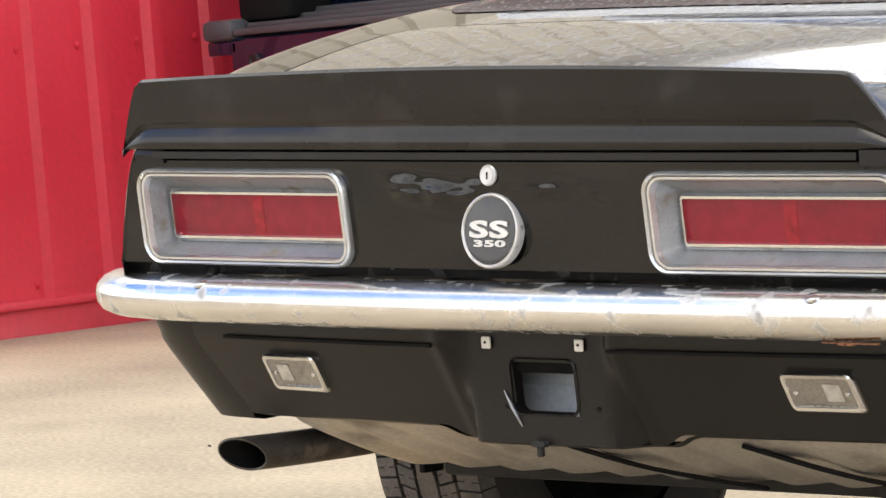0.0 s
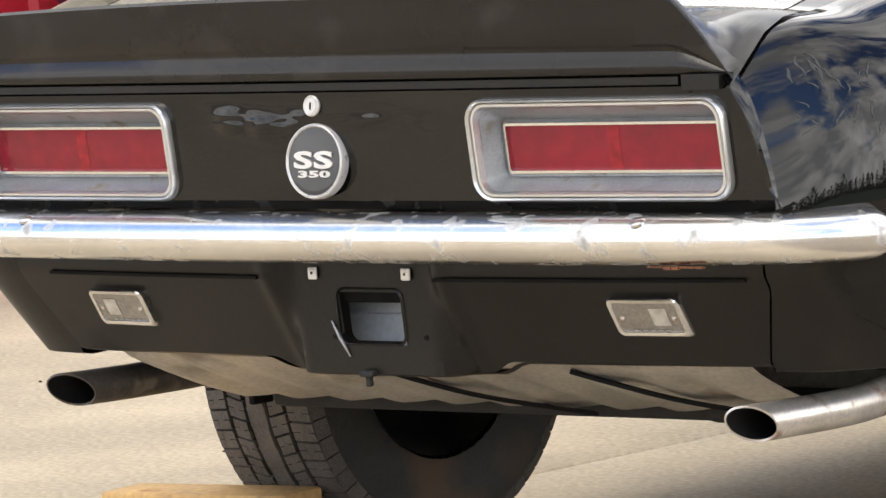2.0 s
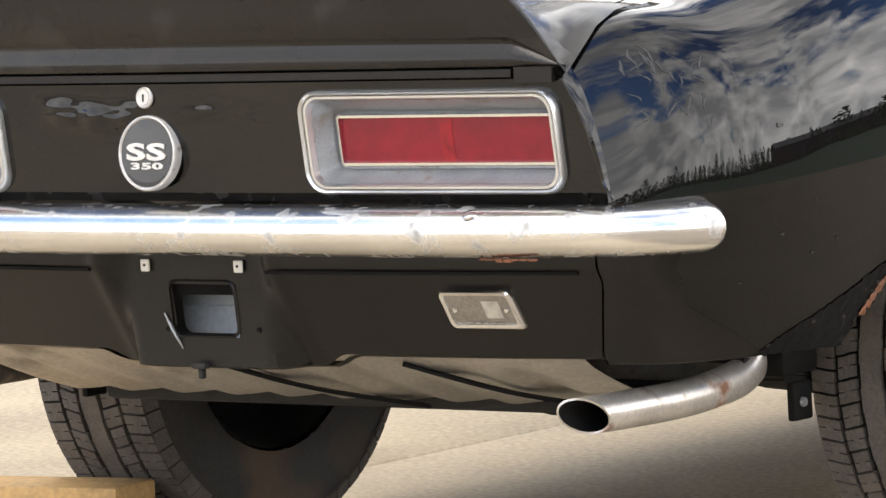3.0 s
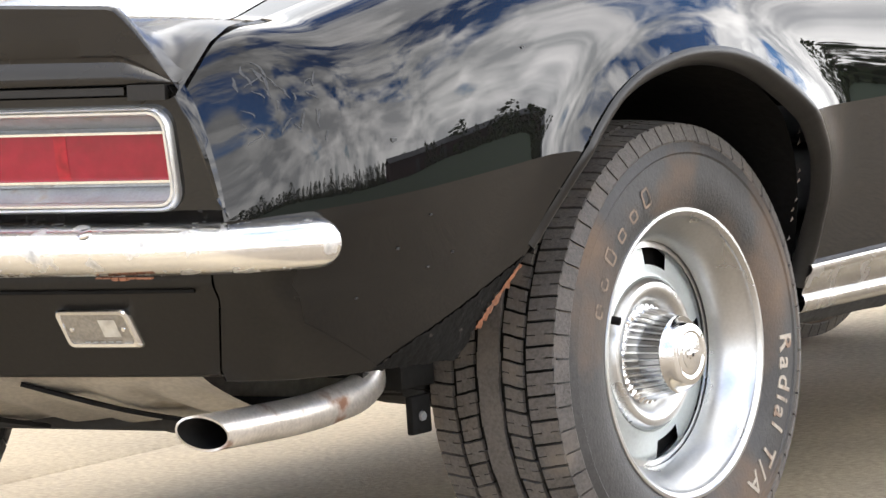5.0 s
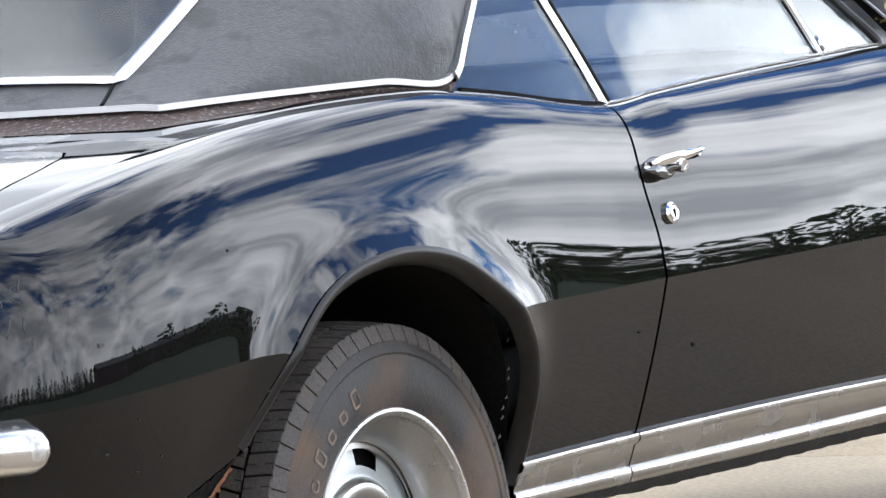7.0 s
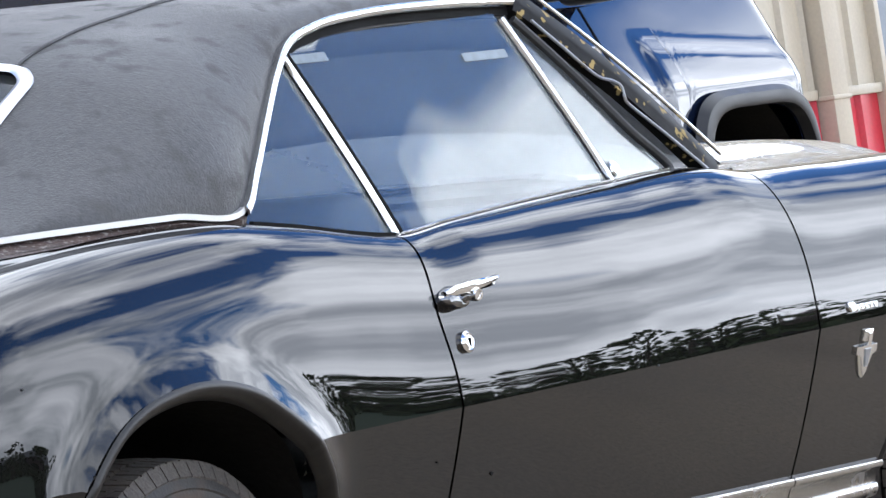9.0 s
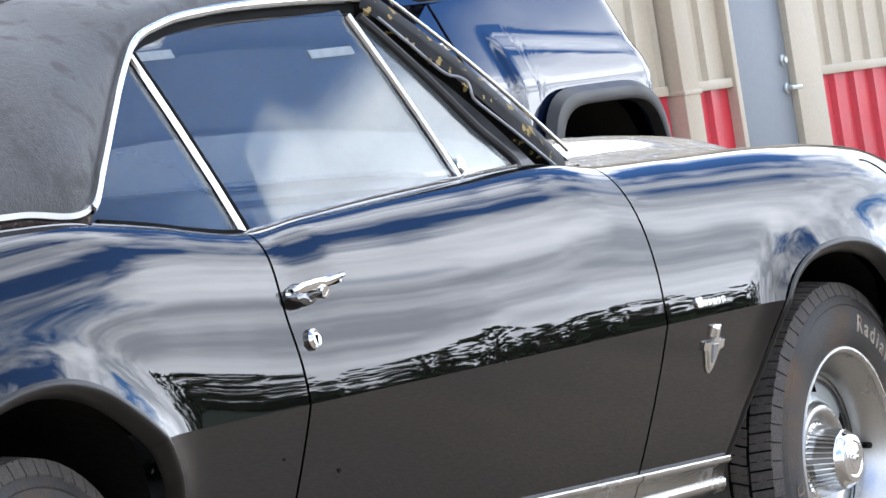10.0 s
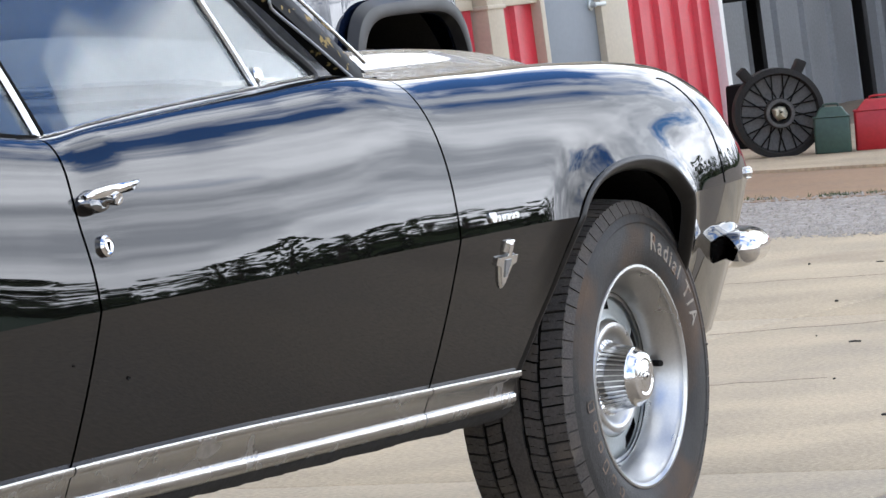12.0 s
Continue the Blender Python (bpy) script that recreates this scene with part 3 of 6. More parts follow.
part("keyhole", bm, BLACK, lock)

# ---- lid edge and spoiler ----
bm = bmesh.new()
line = [(x, tail_y(x, .79) + .004, .7895) for x in [(-.648 + 1.268 * i / 40) for i in range(41)]]
sweep(bm, line, [(.008, -.0045), (-.003, -.0045), (-.0055, .001), (-.002, .0055), (.008, .0055)])
part("lid_edge", bm, SATIN, car)
bm = bmesh.new()
rows = [[(x, tail_y(x, .79) + .016, z) for x in [(-.665 + 1.33 * i / 40) for i in range(41)]] for z in (.765, .785, .800)]
sheet(bm, rows)
part("lid_gutter", bm, BLACK, car)
for sx in (1, -1):
    bm = bmesh.new()
    line = [(sx * x, tail_y(x, .79) + .002, .788) for x in [(.628 + .058 * i / 8) for i in range(9)]]
    sweep(bm, line, [(.010, -.010), (-.004, -.010), (-.006, .002), (-.002, .010), (.010, .010)])
    part("lid_corner", bm, SATIN, car)


def spoiler():
    """A ducktail that falls to the quarters at both ends."""
    bm = bmesh.new()
    sect = [(.012, -.004), (.000, -.003), (-.005, -.001), (-.0075, .004), (-.0075, .011), (-.0052, .021), (-.0015, .031), (-.0025, .035), (-.0045, .038), (-.008, .042), (-.012, .070), (-.015, .100), (-.016, .108), (-.011, .1125), (-.002, .112), (.03, .098), (.07, .088), (.11, .082), (.15, .080)]
    rows = []
    for i in range(121):
        x = -.715 + 1.420 * i / 120
        a = abs(x)
        lo, hi = (.618, .708) if x > 0 else (.662, .716)
        k = 1.0 if a < lo else max(0.0, 1 - ((a - lo) / (hi - lo)) ** 1.25)
        fall = .012 * (a / .6) ** 2
        base = tail_y(x, .80)
        row = []
        for dy, dz in sect:
            front = max(0, dy) / .15
            zz = .800 + max(dz, 0) * k * (1 - 0) - fall * (dz / .11) + (dz if dz < 0 else 0)
            if front > 0 and dz > .05:
                ground = deck_z(min(a, .68), base + dy) + .001
                zz = max(zz * (1 - front) + ground * front, 0)
            if dy > 0 and a > .56:
                zz = max(zz, deck_z(min(a, .69), base + dy) + .004)
            row.append((x, base + dy * (k if dy < 0 else 1), zz))
        rows.append(row)
    sheet(bm, rows)
    return bm


DECK_MID = curve([(-.95, .868), (-.7, .903), (-.5, .934), (-.3, .960), (-.15, .980), (.32, .985)])


def deck_z(x, y):
    e, t = X_TOP(y), min(1.0, abs(x) / X_TOP(y))
    edge = Z_TOP(y)
    mid = min(DECK_MID(y), edge + .012)
    k = t ** 6
    return mid * (1 - k) + edge * k - .006 * (t ** 3) * (1 - t) * 4


part("spoiler", spoiler(), PAINT_DULL, car, "dusty black ducktail spoiler on the trunk lid")


def deck_piece(xa, xb, ya, yb, nx, ny, drop=0.0):
    bm = bmesh.new()
    rows = []
    for j in range(ny + 1):
        y = ya + (yb - ya) * j / ny
        row = []
        for i in range(nx + 1):
            lo, hi = xa(y), xb(y)
            x = lo + (hi - lo) * i / nx
            row.append((x, y, deck_z(x, y) - drop))
        rows.append(row)
    sheet(bm, rows)
    return bm


LID = curve([(-.93, .660), (-.75, .658), (-.6, .652), (-.48, .645), (-.43, .632), (-.405, .60), (-.395, .545)])
part("trunk_lid", deck_piece(lambda y: -LID(y), lambda y: LID(y), -.93, -.395, 40, 60), DUST, car, "weathered dark trunk lid with chalky stains")
both("deck_side", lambda: deck_piece(lambda y: LID(y) + .005 if y < -.395 else .55, lambda y: X_TOP(y), -.925, .70, 16, 150), PAINT)
part("deck_front", deck_piece(lambda y: -.551, lambda y: .551, -.390, -.02, 30, 20), DUST, car)
part("lid_gap", deck_piece(lambda y: -.675, lambda y: .675, -.91, -.34, 20, 30, .008), BLACK, car)

# ---- rear apron under the bumper ----
def apron_y(x, z):
    y = -.90 + .10 * x * x + .6 * max(0.0, .53 - z)
    a = abs(x)
    w = min(1, max(0, (.150 - a) / .03))
    w = w * w * (3 - 2 * w)
    ridge = math.exp(-((a - .158) / .012) ** 2)
    return y * (1 - w) + (-.874 + .10 * max(0.0, .53 - z)) * w - .004 * ridge


def apron_foot(x):
    a = abs(x + .0)
    k = min(1, max(0, (.235 - a) / .05))
    return .405 - .016 * k * k * (3 - 2 * k)


def apron():
    bm = bmesh.new()
    nx, nz = 150, 26
    rows = []
    for j in range(nz + 1):
        row = []
        for i in range(nx + 1):
            x = .672 * (2 * i / nx - 1)
            z0 = apron_foot(x)
            z = z0 + (.600 - z0) * j / nz
            x *= 1 - .07 * min(1, max(0, (.51 - z) / .1))
            row.append((x, apron_y(x, z), z))
        rows.append(row)
    sheet(bm, rows)
    dead = [f for f in bm.faces if abs(f.calc_center_median().x - .010) < .057 and abs(f.calc_center_median().z - .469) < .036]
    bmesh.ops.delete(bm, geom=dead, context="FACES")
    edge = [(.625 * (2 * i / 80 - 1), apron_y(.625 * (2 * i / 80 - 1), apron_foot(.625 * (2 * i / 80 - 1))), apron_foot(.625 * (2 * i / 80 - 1))) for i in range(81)]
    sheet(bm, [edge, [(x, y + .012, z - .004) for x, y, z in edge], [(x, y + .03, z + .002) for x, y, z in edge]])
    return bm


rear_apron = part("rear_apron", apron(), SATIN, car, "satin black rear valance with a plate recess")


def apron_side():
    """From the valance round to the quarter panel's foot."""
    bm = bmesh.new()
    rows = []
    for j in range(17):
        z = .396 + .209 * j / 16
        x0 = .672 * (1 - .07 * min(1, max(0, (.51 - z) / .1)))
        y0 = apron_y(x0, z) + .002
        x0 += .002
        ye = tail_end(z) + .002
        x1 = flank(ye, z) + .0006
        xc = max(x0 + .004, x1 - (flank(ye + .01, z) - flank(ye, z)) / .01 * (ye - y0))
        row = []
        for i in range(9):
            u = i / 8
            a, b, c = (1 - u) ** 2, 2 * u * (1 - u), u * u
            row.append((x0 * a + xc * b + x1 * c, y0 * a + y0 * b + ye * c, z))
        lap = .005 + .085 * min(1, max(0, .475 - z) / .075)
        row += [(flank(ye + lap * q, z) + .0008, ye + lap * q, z) for q in (.25, .5, .75, 1)]
        rows.append(row)
    foot = rows[0]
    sheet(bm, [[(x * .955, y + .03, z + .002) for x, y, z in foot], [(x * .985, y + .010, z - .002) for x, y, z in foot]] + rows)
    return bm


both("apron_corner", apron_side, SATIN, quarters)
bm = bmesh.new()
hole_edge = [(u + .010, apron_y(u + .010, v + .469) - .001, v + .469) for u, v in rounded(.116, .076, .014, 5)]
sheet(bm, [[(x, y - .001, z) for x, y, z in hole_edge], [(.010 + (x - .010) * .97, y + .004, .469 + (z - .469) * .96) for x, y, z in hole_edge], [(.010 + (x - .010) * .96, y + .02, .469 + (z - .469) * .95) for x, y, z in hole_edge]], closed_v=True)
# hole wall is blackened, its shade put into the colour
part("plate_hole", bm, RECESS_BLACK, rear_apron)
bm = bmesh.new()
sheet(bm, [[(.010 + (x - .010) * 1.06, y - .0005, .469 + (z - .469) * 1.06) for x, y, z in hole_edge], [(x, y - .0025, z) for x, y, z in hole_edge]], closed_v=True)
part("plate_opening", bm, SATIN, rear_apron)
# block added behind the opening to darken its upper part
bm = bmesh.new()
block(bm, -.19, .20, -.862, -.802, .487, .545, .004)
part("plate_top_shade", bm, RECESS_BLACK, rear_apron)
for x in (-.084, .084):
    bm = bmesh.new()
    block(bm, x - .008, x + .008, apron_y(x, .528) - .006, apron_y(x, .528) - .002, .520, .537, .002)
    part("plate_clip", bm, WHITE, rear_apron, "small off-white plate fastener")
    bm = bmesh.new()
    disc_on(bm, (x, apron_y(x, .528) - .006, .529), (0, -1, 0), [(0, .002), (.001, .002), (.001, 0)], 10)
    part("clip_hole", bm, BLACK, rear_apron)
for x, z in ((-.060, .44), (.104, .441)):
    bm = bmesh.new()
    disc_on(bm, (x, apron_y(x, z), z), (0, -1, -.4), [(0, .004), (.0012, .004), (.0012, 0)], 12)
    part("bolt_hole", bm, BLACK, rear_apron)
# thin bright strip standing in for small highlights beside the plate opening
bm = bmesh.new()
sweep(bm, [(-.062, apron_y(-.062, .462) - .002, .462), (-.050, apron_y(-.05, .44) - .003, .440), (-.036, apron_y(-.036, .415) - .002, .413)], ring(8, .004), up=(0, -1, 0), scale=lambda u: .25 + .45 * math.sin(math.pi * u))
part("scrape", bm, HOUSING, rear_apron, "bare metal scrape")
bm = bmesh.new()
block(bm, -.016, .008, -.872, -.860, .386, .394, .002)
block(bm, -.009, .000, -.868, -.860, .372, .388, .002)
part("plate_pin", bm, SOOT, rear_apron)
for xa, xb in ((-.60, -.17), (.15, .645)):
    bm = bmesh.new()
    sweep(bm, [(xa + (xb - xa) * i / 20, apron_y(xa + (xb - xa) * i / 20, .525) - .001, .5235) for i in range(21)], [(-.002, -.0022), (.003, -.0022), (.003, .0022), (-.002, .0022)])
    part("pressed_line", bm, BLACK, rear_apron)


def reverse_lamp(side):
    cx, cz, q = .476, .472, .88
    def loops(sets):
        bm = bmesh.new()
        rows = [[Vector((side * (cx + u), apron_y(cx + u, cz + v) - d, cz + v)) for u, v in rounded(w * q, h * q, r * q, 4)] for w, h, r, d in sets]
        sheet(bm, rows, closed_v=True)
        return bm
    f = part("reverse_lamp", loops([(.128, .063, .010, 0), (.127, .062, .010, .008), (.122, .057, .009, .011), (.112, .047, .006, .010), (.110, .045, .005, .006)]), BRIGHT, car, "small clear reversing lamp in a bright frame")
    bm = bmesh.new()
    rows = []
    for j in range(3):
        v = (-.0235 + .047 * j / 2) * q
        rows.append([(side * (cx + u), apron_y(cx + u, cz + v) - .007 - .0008 * (i % 2), cz + v) for i, u in enumerate([(-.056 + .112 * k / 28) * q for k in range(29)])])
    sheet(bm, rows)
    part("lens", bm, CLEAR_LENS, f)
    for u in (-.040, .040):
        part("lens_screw", disc_on(bmesh.new(), (side * (cx + u), apron_y(cx + u, cz) - .008, cz), (0, -1, -.4), [(0, .0035), (.0015, .003), (.0015, 0)], 12), BRIGHT, f)
    bm = bmesh.new()
    sheet(bm, [[(side * (cx + u), apron_y(cx + u, cz + v) - .0085, cz + v) for u in (.006, .032)] for v in (-.011, .013)])
    part("bulb_window", bm, LENS_GLOW, f)
    bm = bmesh.new()
    for k in range(5):
        u0 = -.028 + k * .012
        sheet(bm, [[(side * (cx + u), apron_y(cx + u, cz + v) - .0088, cz + v) for u in (u0, u0 + .008)] for v in (-.0185, -.0170)])
    part("lens_marking", bm, HOUSING, f)


for side in (1, -1):
    reverse_lamp(side)

# ---- bumpers ----
def bumper(points, n, height, out, lean=0.0):
    """A pressed bar: full face, tucked edges, closed rounded tips."""
    bm = bmesh.new()
    line = path(points, n)
    sect = [(-.030, .50), (-.004, .50), (.010, .47), (.026, .36), (.036, .18), (.038, .0), (.036, -.18), (.028, -.36), (.012, -.48), (-.004, -.52), (-.028, -.50)]

    def k(s):
        e = min(s, 1 - s)
        return 1.0 if e > .075 else math.sqrt(max(0, 1 - ((.075 - e) / .075) ** 2.2)) * .97 + .03
    rows = []
    for i, q in enumerate(line):
        d = (line[min(i + 1, n - 1)] - line[max(i - 1, 0)]).normalized()
        side = d.cross(Vector((0, 0, 1))).normalized() * out
        s = k(i / (n - 1))
        rows.append([q + side * (a if a > 0 else a * s) * (.35 + .65 * s) + Vector((0, 0, b * height * s)) for a, b in sect])
    vs = sheet(bm, rows)
    for r in (vs[0], vs[-1]):
        bm.faces.new(r)
    return bm


half = [(.842, -.815), (.829, -.836), (.795, -.870), (.725, -.905), (.62, -.925), (.45, -.938), (.2, -.946), (0, -.947)]
pts = [(-x, y, .5845) for x, y in half] + [(x, y, .5845) for x, y in half[::-1][1:]]
rear_bumper = part("rear_bumper", bumper(pts, 150, .066, 1), CHROME_DIRTY, car, "scuffed chrome rear bumper with rounded ends")
for x in (.551, -.551):
    bm = bmesh.new()
    disc_on(bm, (x, -.957, .613), (0, -.45, 1), [(-.006, .011), (-.003, .011), (-.0015, .008), (-.001, 0)], 24)
    part("bumper_bolt", bm, BRIGHT, rear_bumper, "polished bumper bolt")
for x in (.50, .80, -.50):
    bm = bmesh.new()
    disc_on(bm, (x, -.930 + .10 * x * x, .556), (0, -.4, -1), [(0, .010), (.004, .009), (.006, 0)], 16)
    part("bumper_nut", bm, BRIGHT, rear_bumper)
rnd = random.Random(2)
for k in range(7):
    bm = bmesh.new()
    x = .56 + .013 * k
    block(bm, x - .007, x + .005, -.945, -.935, .546 + .003 * rnd.random(), .551, .002)
    part("rust_scab", bm, RUST, rear_bumper)
half = [(.838, 3.24), (.828, 3.28), (.805, 3.37), (.76, 3.45), (.6, 3.55), (.3, 3.61), (0, 3.63)]
pts = [(x, y, .522) for x, y in half] + [(-x, y, .522) for x, y in half[::-1][1:]]
part("front_bumper", bumper(pts, 110, .068, 1), CHROME, car, "chrome front bumper")

# ---- tank, exhaust, axle ----
bm = bmesh.new()
rows = []
for j in range(15):
    u = j / 14
    y = -.775 + .33 * u
    zb = .402 - .098 * min(1, u * 1.35) ** .8
    rows.append([(x, y, zb + .0055 * math.sin(math.pi * min(1, u * 1.1)) * math.sin(x * 62) + .012 * abs(x) ** 3) for x in [-.56 + 1.14 * i / 120 for i in range(121)]])
rows.append([(x, y + .02, .40) for x, y, _ in rows[-1]])
sheet(bm, rows)
tank = part("fuel_tank", bm, ZINC, car, "ribbed galvanised fuel tank under the boot floor")
for x0, x1, dy in ((.26, .50, 0), (-.10, .12, .0)):
    bm = bmesh.new()
    sweep(bm, path([(x0, -.755, .385), ((x0 + x1) / 2, -.66, .335), (x1, -.53, .295)], 16), [(-.012, -.002), (.012, -.002), (.012, .003), (-.012, .003)])
    part("tank_strap", bm, BLACK, tank, "black tank strap")
bm = bmesh.new()
block(bm, -.20, .18, -.800, -.78, .415, .56, .006)
block(bm, -.20, .18, -.805, -.799, .462, .466, .001)
part("tank_face", bm, TANK_GREY, tank, "pale grey tank end seen through the plate opening")


def pipe(side):
    """A slash-cut tail pipe."""
    bm = bmesh.new()
    n, r = 40, .0255
    if side > 0:
        way_out = [(.597, -.800, .329), (.599, -.70, .3265), (.600, -.604, .325), (.601, -.52, .329), (.600, -.44, .343), (.594, -.37, .40)]
    else:
        way_out = [(.637, -.800, .345), (.628, -.72, .344), (.620, -.635, .344), (.611, -.53, .346), (.602, -.44, .358), (.594, -.37, .41)]
    pts = path(way_out, 34)
    rows, inner = [], []
    for i, q in enumerate(pts):
        d = (pts[min(i + 1, 33)] - pts[max(i - 1, 0)]).normalized()
        s = d.cross(Vector((0, 0, 1))).normalized()
        t = s.cross(d)
        grow = 1.0
        ro, ri = [], []
        for a, b in ring(n, 1.0):
            cut = (b * .016 - side * a * .022) * max(0, 1 - i / 6)
            ro.append(q + (s * a + t * b) * r * grow - d * cut)
            ri.append(q + (s * a + t * b) * (r - .003) * grow - d * cut)
        rows.append(ro)
        inner.append(ri)
    throat = bmesh.new()
    sheet(throat, [[q + (p - q) * .975 for p in r] for q, r in zip(pts[:12], inner[:12])], closed_v=True)
    full = inner[10::-1] + rows
    sheet(bm, full, closed_v=True)
    if side < 0:
        mirrored(bm)
    p = part("exhaust_pipe", bm, PIPE if side > 0 else PIPE_DARK, car, "rust-freckled bright slash-cut exhaust pipe" if side > 0 else "sooty dark slash-cut exhaust pipe")
    if side < 0:
        mirrored(throat)
    part("pipe_throat", throat, BLACK, p)


for side in (1, -1):
    pipe(side)
bm = bmesh.new()
lathe(bm, [(-.70, 0), (-.70, .085), (-.66, .09), (-.64, .045), (-.16, .04), (-.12, .09), (-.06, .125), (.06, .125), (.12, .09), (.16, .04), (.64, .045), (.66, .09), (.70, .085), (.70, 0)], 32, "x", (0, 0, .335))
axle = part("rear_axle", bm, SOOT, car, "greasy black rear axle")
bm = bmesh.new()
block(bm, -.52, .52, .12, .20, .255, .30, .01)
part("crossmember", bm, SOOT, car)
bm = bmesh.new()
block(bm, -.52, .50, -.50, -.44, .285, .33, .01)
part("crossmember", bm, SOOT, car)
for sx in (1, -1):
    bm = bmesh.new()
    for k in range(4):
        sweep(bm, path([(sx * .585, -.46 + .03 * k, .362 - .012 * k), (sx * .585, -.3, .335 - .010 * k), (sx * .585, 0, .29 - .008 * k), (sx * .585, .5 - .06 * k, .34)], 16), [(-.03, -.004), (.03, -.004), (.03, .004), (-.03, .004)])
    spring = part("leaf_spring", bm, SOOT, car, "black leaf spring")
    bm = bmesh.new()
    block(bm, sx * .648 - .006, sx * .648 + .006, -.405, -.36, .272, .325, .003)
    block(bm, sx * .62 - .05, sx * .62 + .03, -.42, -.34, .335, .375, .004)
    part("shackle", bm, BLACK, spring)
    bm = bmesh.new()
    disc_on(bm, (sx * .655, -.385, .297), (sx, 0, 0), [(0, .007), (.004, .006), (.004, 0)], 14)
    part("shackle_bolt", bm, HOUSING, spring)
bm = bmesh.new()
block(bm, -.60, .60, .30, 2.25, .300, .345, .02)
block(bm, -.56, .56, -.46, .35, .36, .42, .02)
block(bm, -.50, .50, 2.2, 3.4, .26, .34, .02)
part("underbody", bm, SOOT, car)

# ---- rocker mouldings and sills ----
ROCK = curve([(.25, .416), (.58, .419), (1.26, .416), (1.78, .404), (2.29, .392)])


def rocker(ya, yb):
    bm = bmesh.new()
    rows = []
    for i in range(25):
        y = ya + (yb - ya) * i / 24
        t = ROCK(y)
        foot = .354 - .0095 * (y - .30)
        prof = [(t + .004, .000), (t + .004, .007), (t - .002, .011), (t - .009, .010), (t - .013, .004), (foot + .024, .004), (foot + .020, .010), (foot + .010, .015), (foot, .013), (foot - .004, .004), (foot - .004, -.01)]
        rows.append([(flank(y, z, False) + o, y, z) for z, o in prof])
    sheet(bm, rows)
    return bm


for ya, yb in ((.335, .678), (.682, 1.918), (1.922, 2.285)):
    both("rocker_moulding", lambda: rocker(ya, yb), ROCKER, label="bright ribbed rocker moulding", sharp=50)


def sill():
    bm = bmesh.new()
    rnd = random.Random(8)
    rows = []
    for i in range(80):
        y = .30 + 2.0 * i / 79
        rag = .004 * rnd.random()
        x = flank(y, .35, False)
        f = .352 - .0095 * (y - .30)
        rows.append([(x - .003, y, f), (x - .008, y, f - .010), (x - .022, y, f - .020 - rag), (x - .05, y, f - .024 - rag), (x - .20, y, .325)])
    sheet(bm, rows)
    return bm


both("sill", sill, SOOT, label="dirty black sill under the door")

# ---- door furniture, badges ----
def handle():
    """A flat blade that stands off the door, wide at its foot."""
    bm = bmesh.new()
    foot = [(.680, .826), (.698, .831), (.725, .834), (.757, .836), (.792, .838), (.824, .839), (.836, .839)]
    off = [.010, .024, .034, .037, .034, .026, .018]
    half = [.005, .009, .009, .008, .006, .005, .003]
    rows = []
    for (y, z), o, h in zip(foot, off, half):
        x = flank(y, z)
        rows.append([(x + o, y, z + h * .6), (x + o + .004, y, z + h * .35), (x + o + .005, y, z - h * .2), (x + o + .002, y, z - h), (x + o - .004, y, z - h * .9), (x + o - .006, y, z + h * .4)])
    vs = sheet(bm, rows, closed_v=True)
    for r in (vs[0], vs[-1]):
        bm.faces.new(r)
    return bm


def handle_base():
    bm = bmesh.new()
    rows = []
    for d, k in ((0, 1), (.008, .97), (.016, .85), (.020, .6), (.021, .3)):
        rows.append([(flank(.712 + .036 * a * k, .817 + .018 * b * k) + d, .712 + .036 * a * k, .817 + .018 * b * k) for a, b in ring(24, 1)])
    vs = sheet(bm, rows, closed_v=True)
    bm.faces.new(vs[-1])
    return bm


both("door_handle", handle, CHROME, doors, "chrome blade door handle with a push button")
both("handle_base", handle_base, SMOKE, doors)
both("handle_tip", lambda: disc_on(bmesh.new(), (flank(.815, .830), .815, .830), (1, 0, .1), [(-.004, .008), (.012, .007), (.022, .005), (.022, 0)], 16), SMOKE, doors)
both("handle_button", lambda: disc_on(bmesh.new(), (flank(.738, .820) + .020, .738, .820), (1, -.2, -.1), [(-.016, .0105), (.014, .0105), (.018, .009), (.018, .006), (.016, .0055), (.016, 0)], 24), CHROME, doors)
both("door_lock", lambda: disc_on(bmesh.new(), (flank(.717, .749), .717, .749), (1, -.05, .15), [(-.006, .0165), (.006, .0165), (.009, .013), (.008, .010), (.010, .0095), (.010, 0)], 28), CHROME, doors, "round chrome door lock")
both("lock_slot", lambda: (lambda b: (block(b, flank(.717, .749) + .009, flank(.717, .749) + .0115, .7155, .7185, .742, .756), b)[1])(bmesh.new()), BLACK, doors)


def plate_shape(outline, yc, zc, thick=.006, lift=.001):
    """A flat chrome shape of (u, v) pairs standing on the body's side."""
    bm = bmesh.new()
    rows = [[(flank(yc + u * k, zc + v * k, False) + d, yc + u * k, zc + v * k) for u, v in outline] for d, k in ((-.002, 1), (lift + thick * .6, 1), (lift + thick, .93))]
    vs = sheet(bm, rows, closed_v=True)
    bm.faces.new(vs[-1])
    return bm


E_Y, E_Z = 2.118, .592
shield = [(-.040, .004), (-.040, .018), (.040, .018), (.040, .004), (.024, .000), (.008, -.030), (0, -.038), (-.008, -.030), (-.024, .000)]
both("fender_emblem", lambda: plate_shape(shield, E_Y, E_Z), BRIGHT, fenders, "small chrome shield emblem with a crest")
both("emblem_stem", lambda: plate_shape([(-.007, .018), (-.007, .040), (.007, .040), (.007, .018)], E_Y, E_Z, .008), CHROME, fenders)
both("emblem_crest", lambda: plate_shape([(-.016, .026), (-.016, .044), (.016, .044), (.016, .026)], E_Y, E_Z, .005), BRIGHT, fenders)
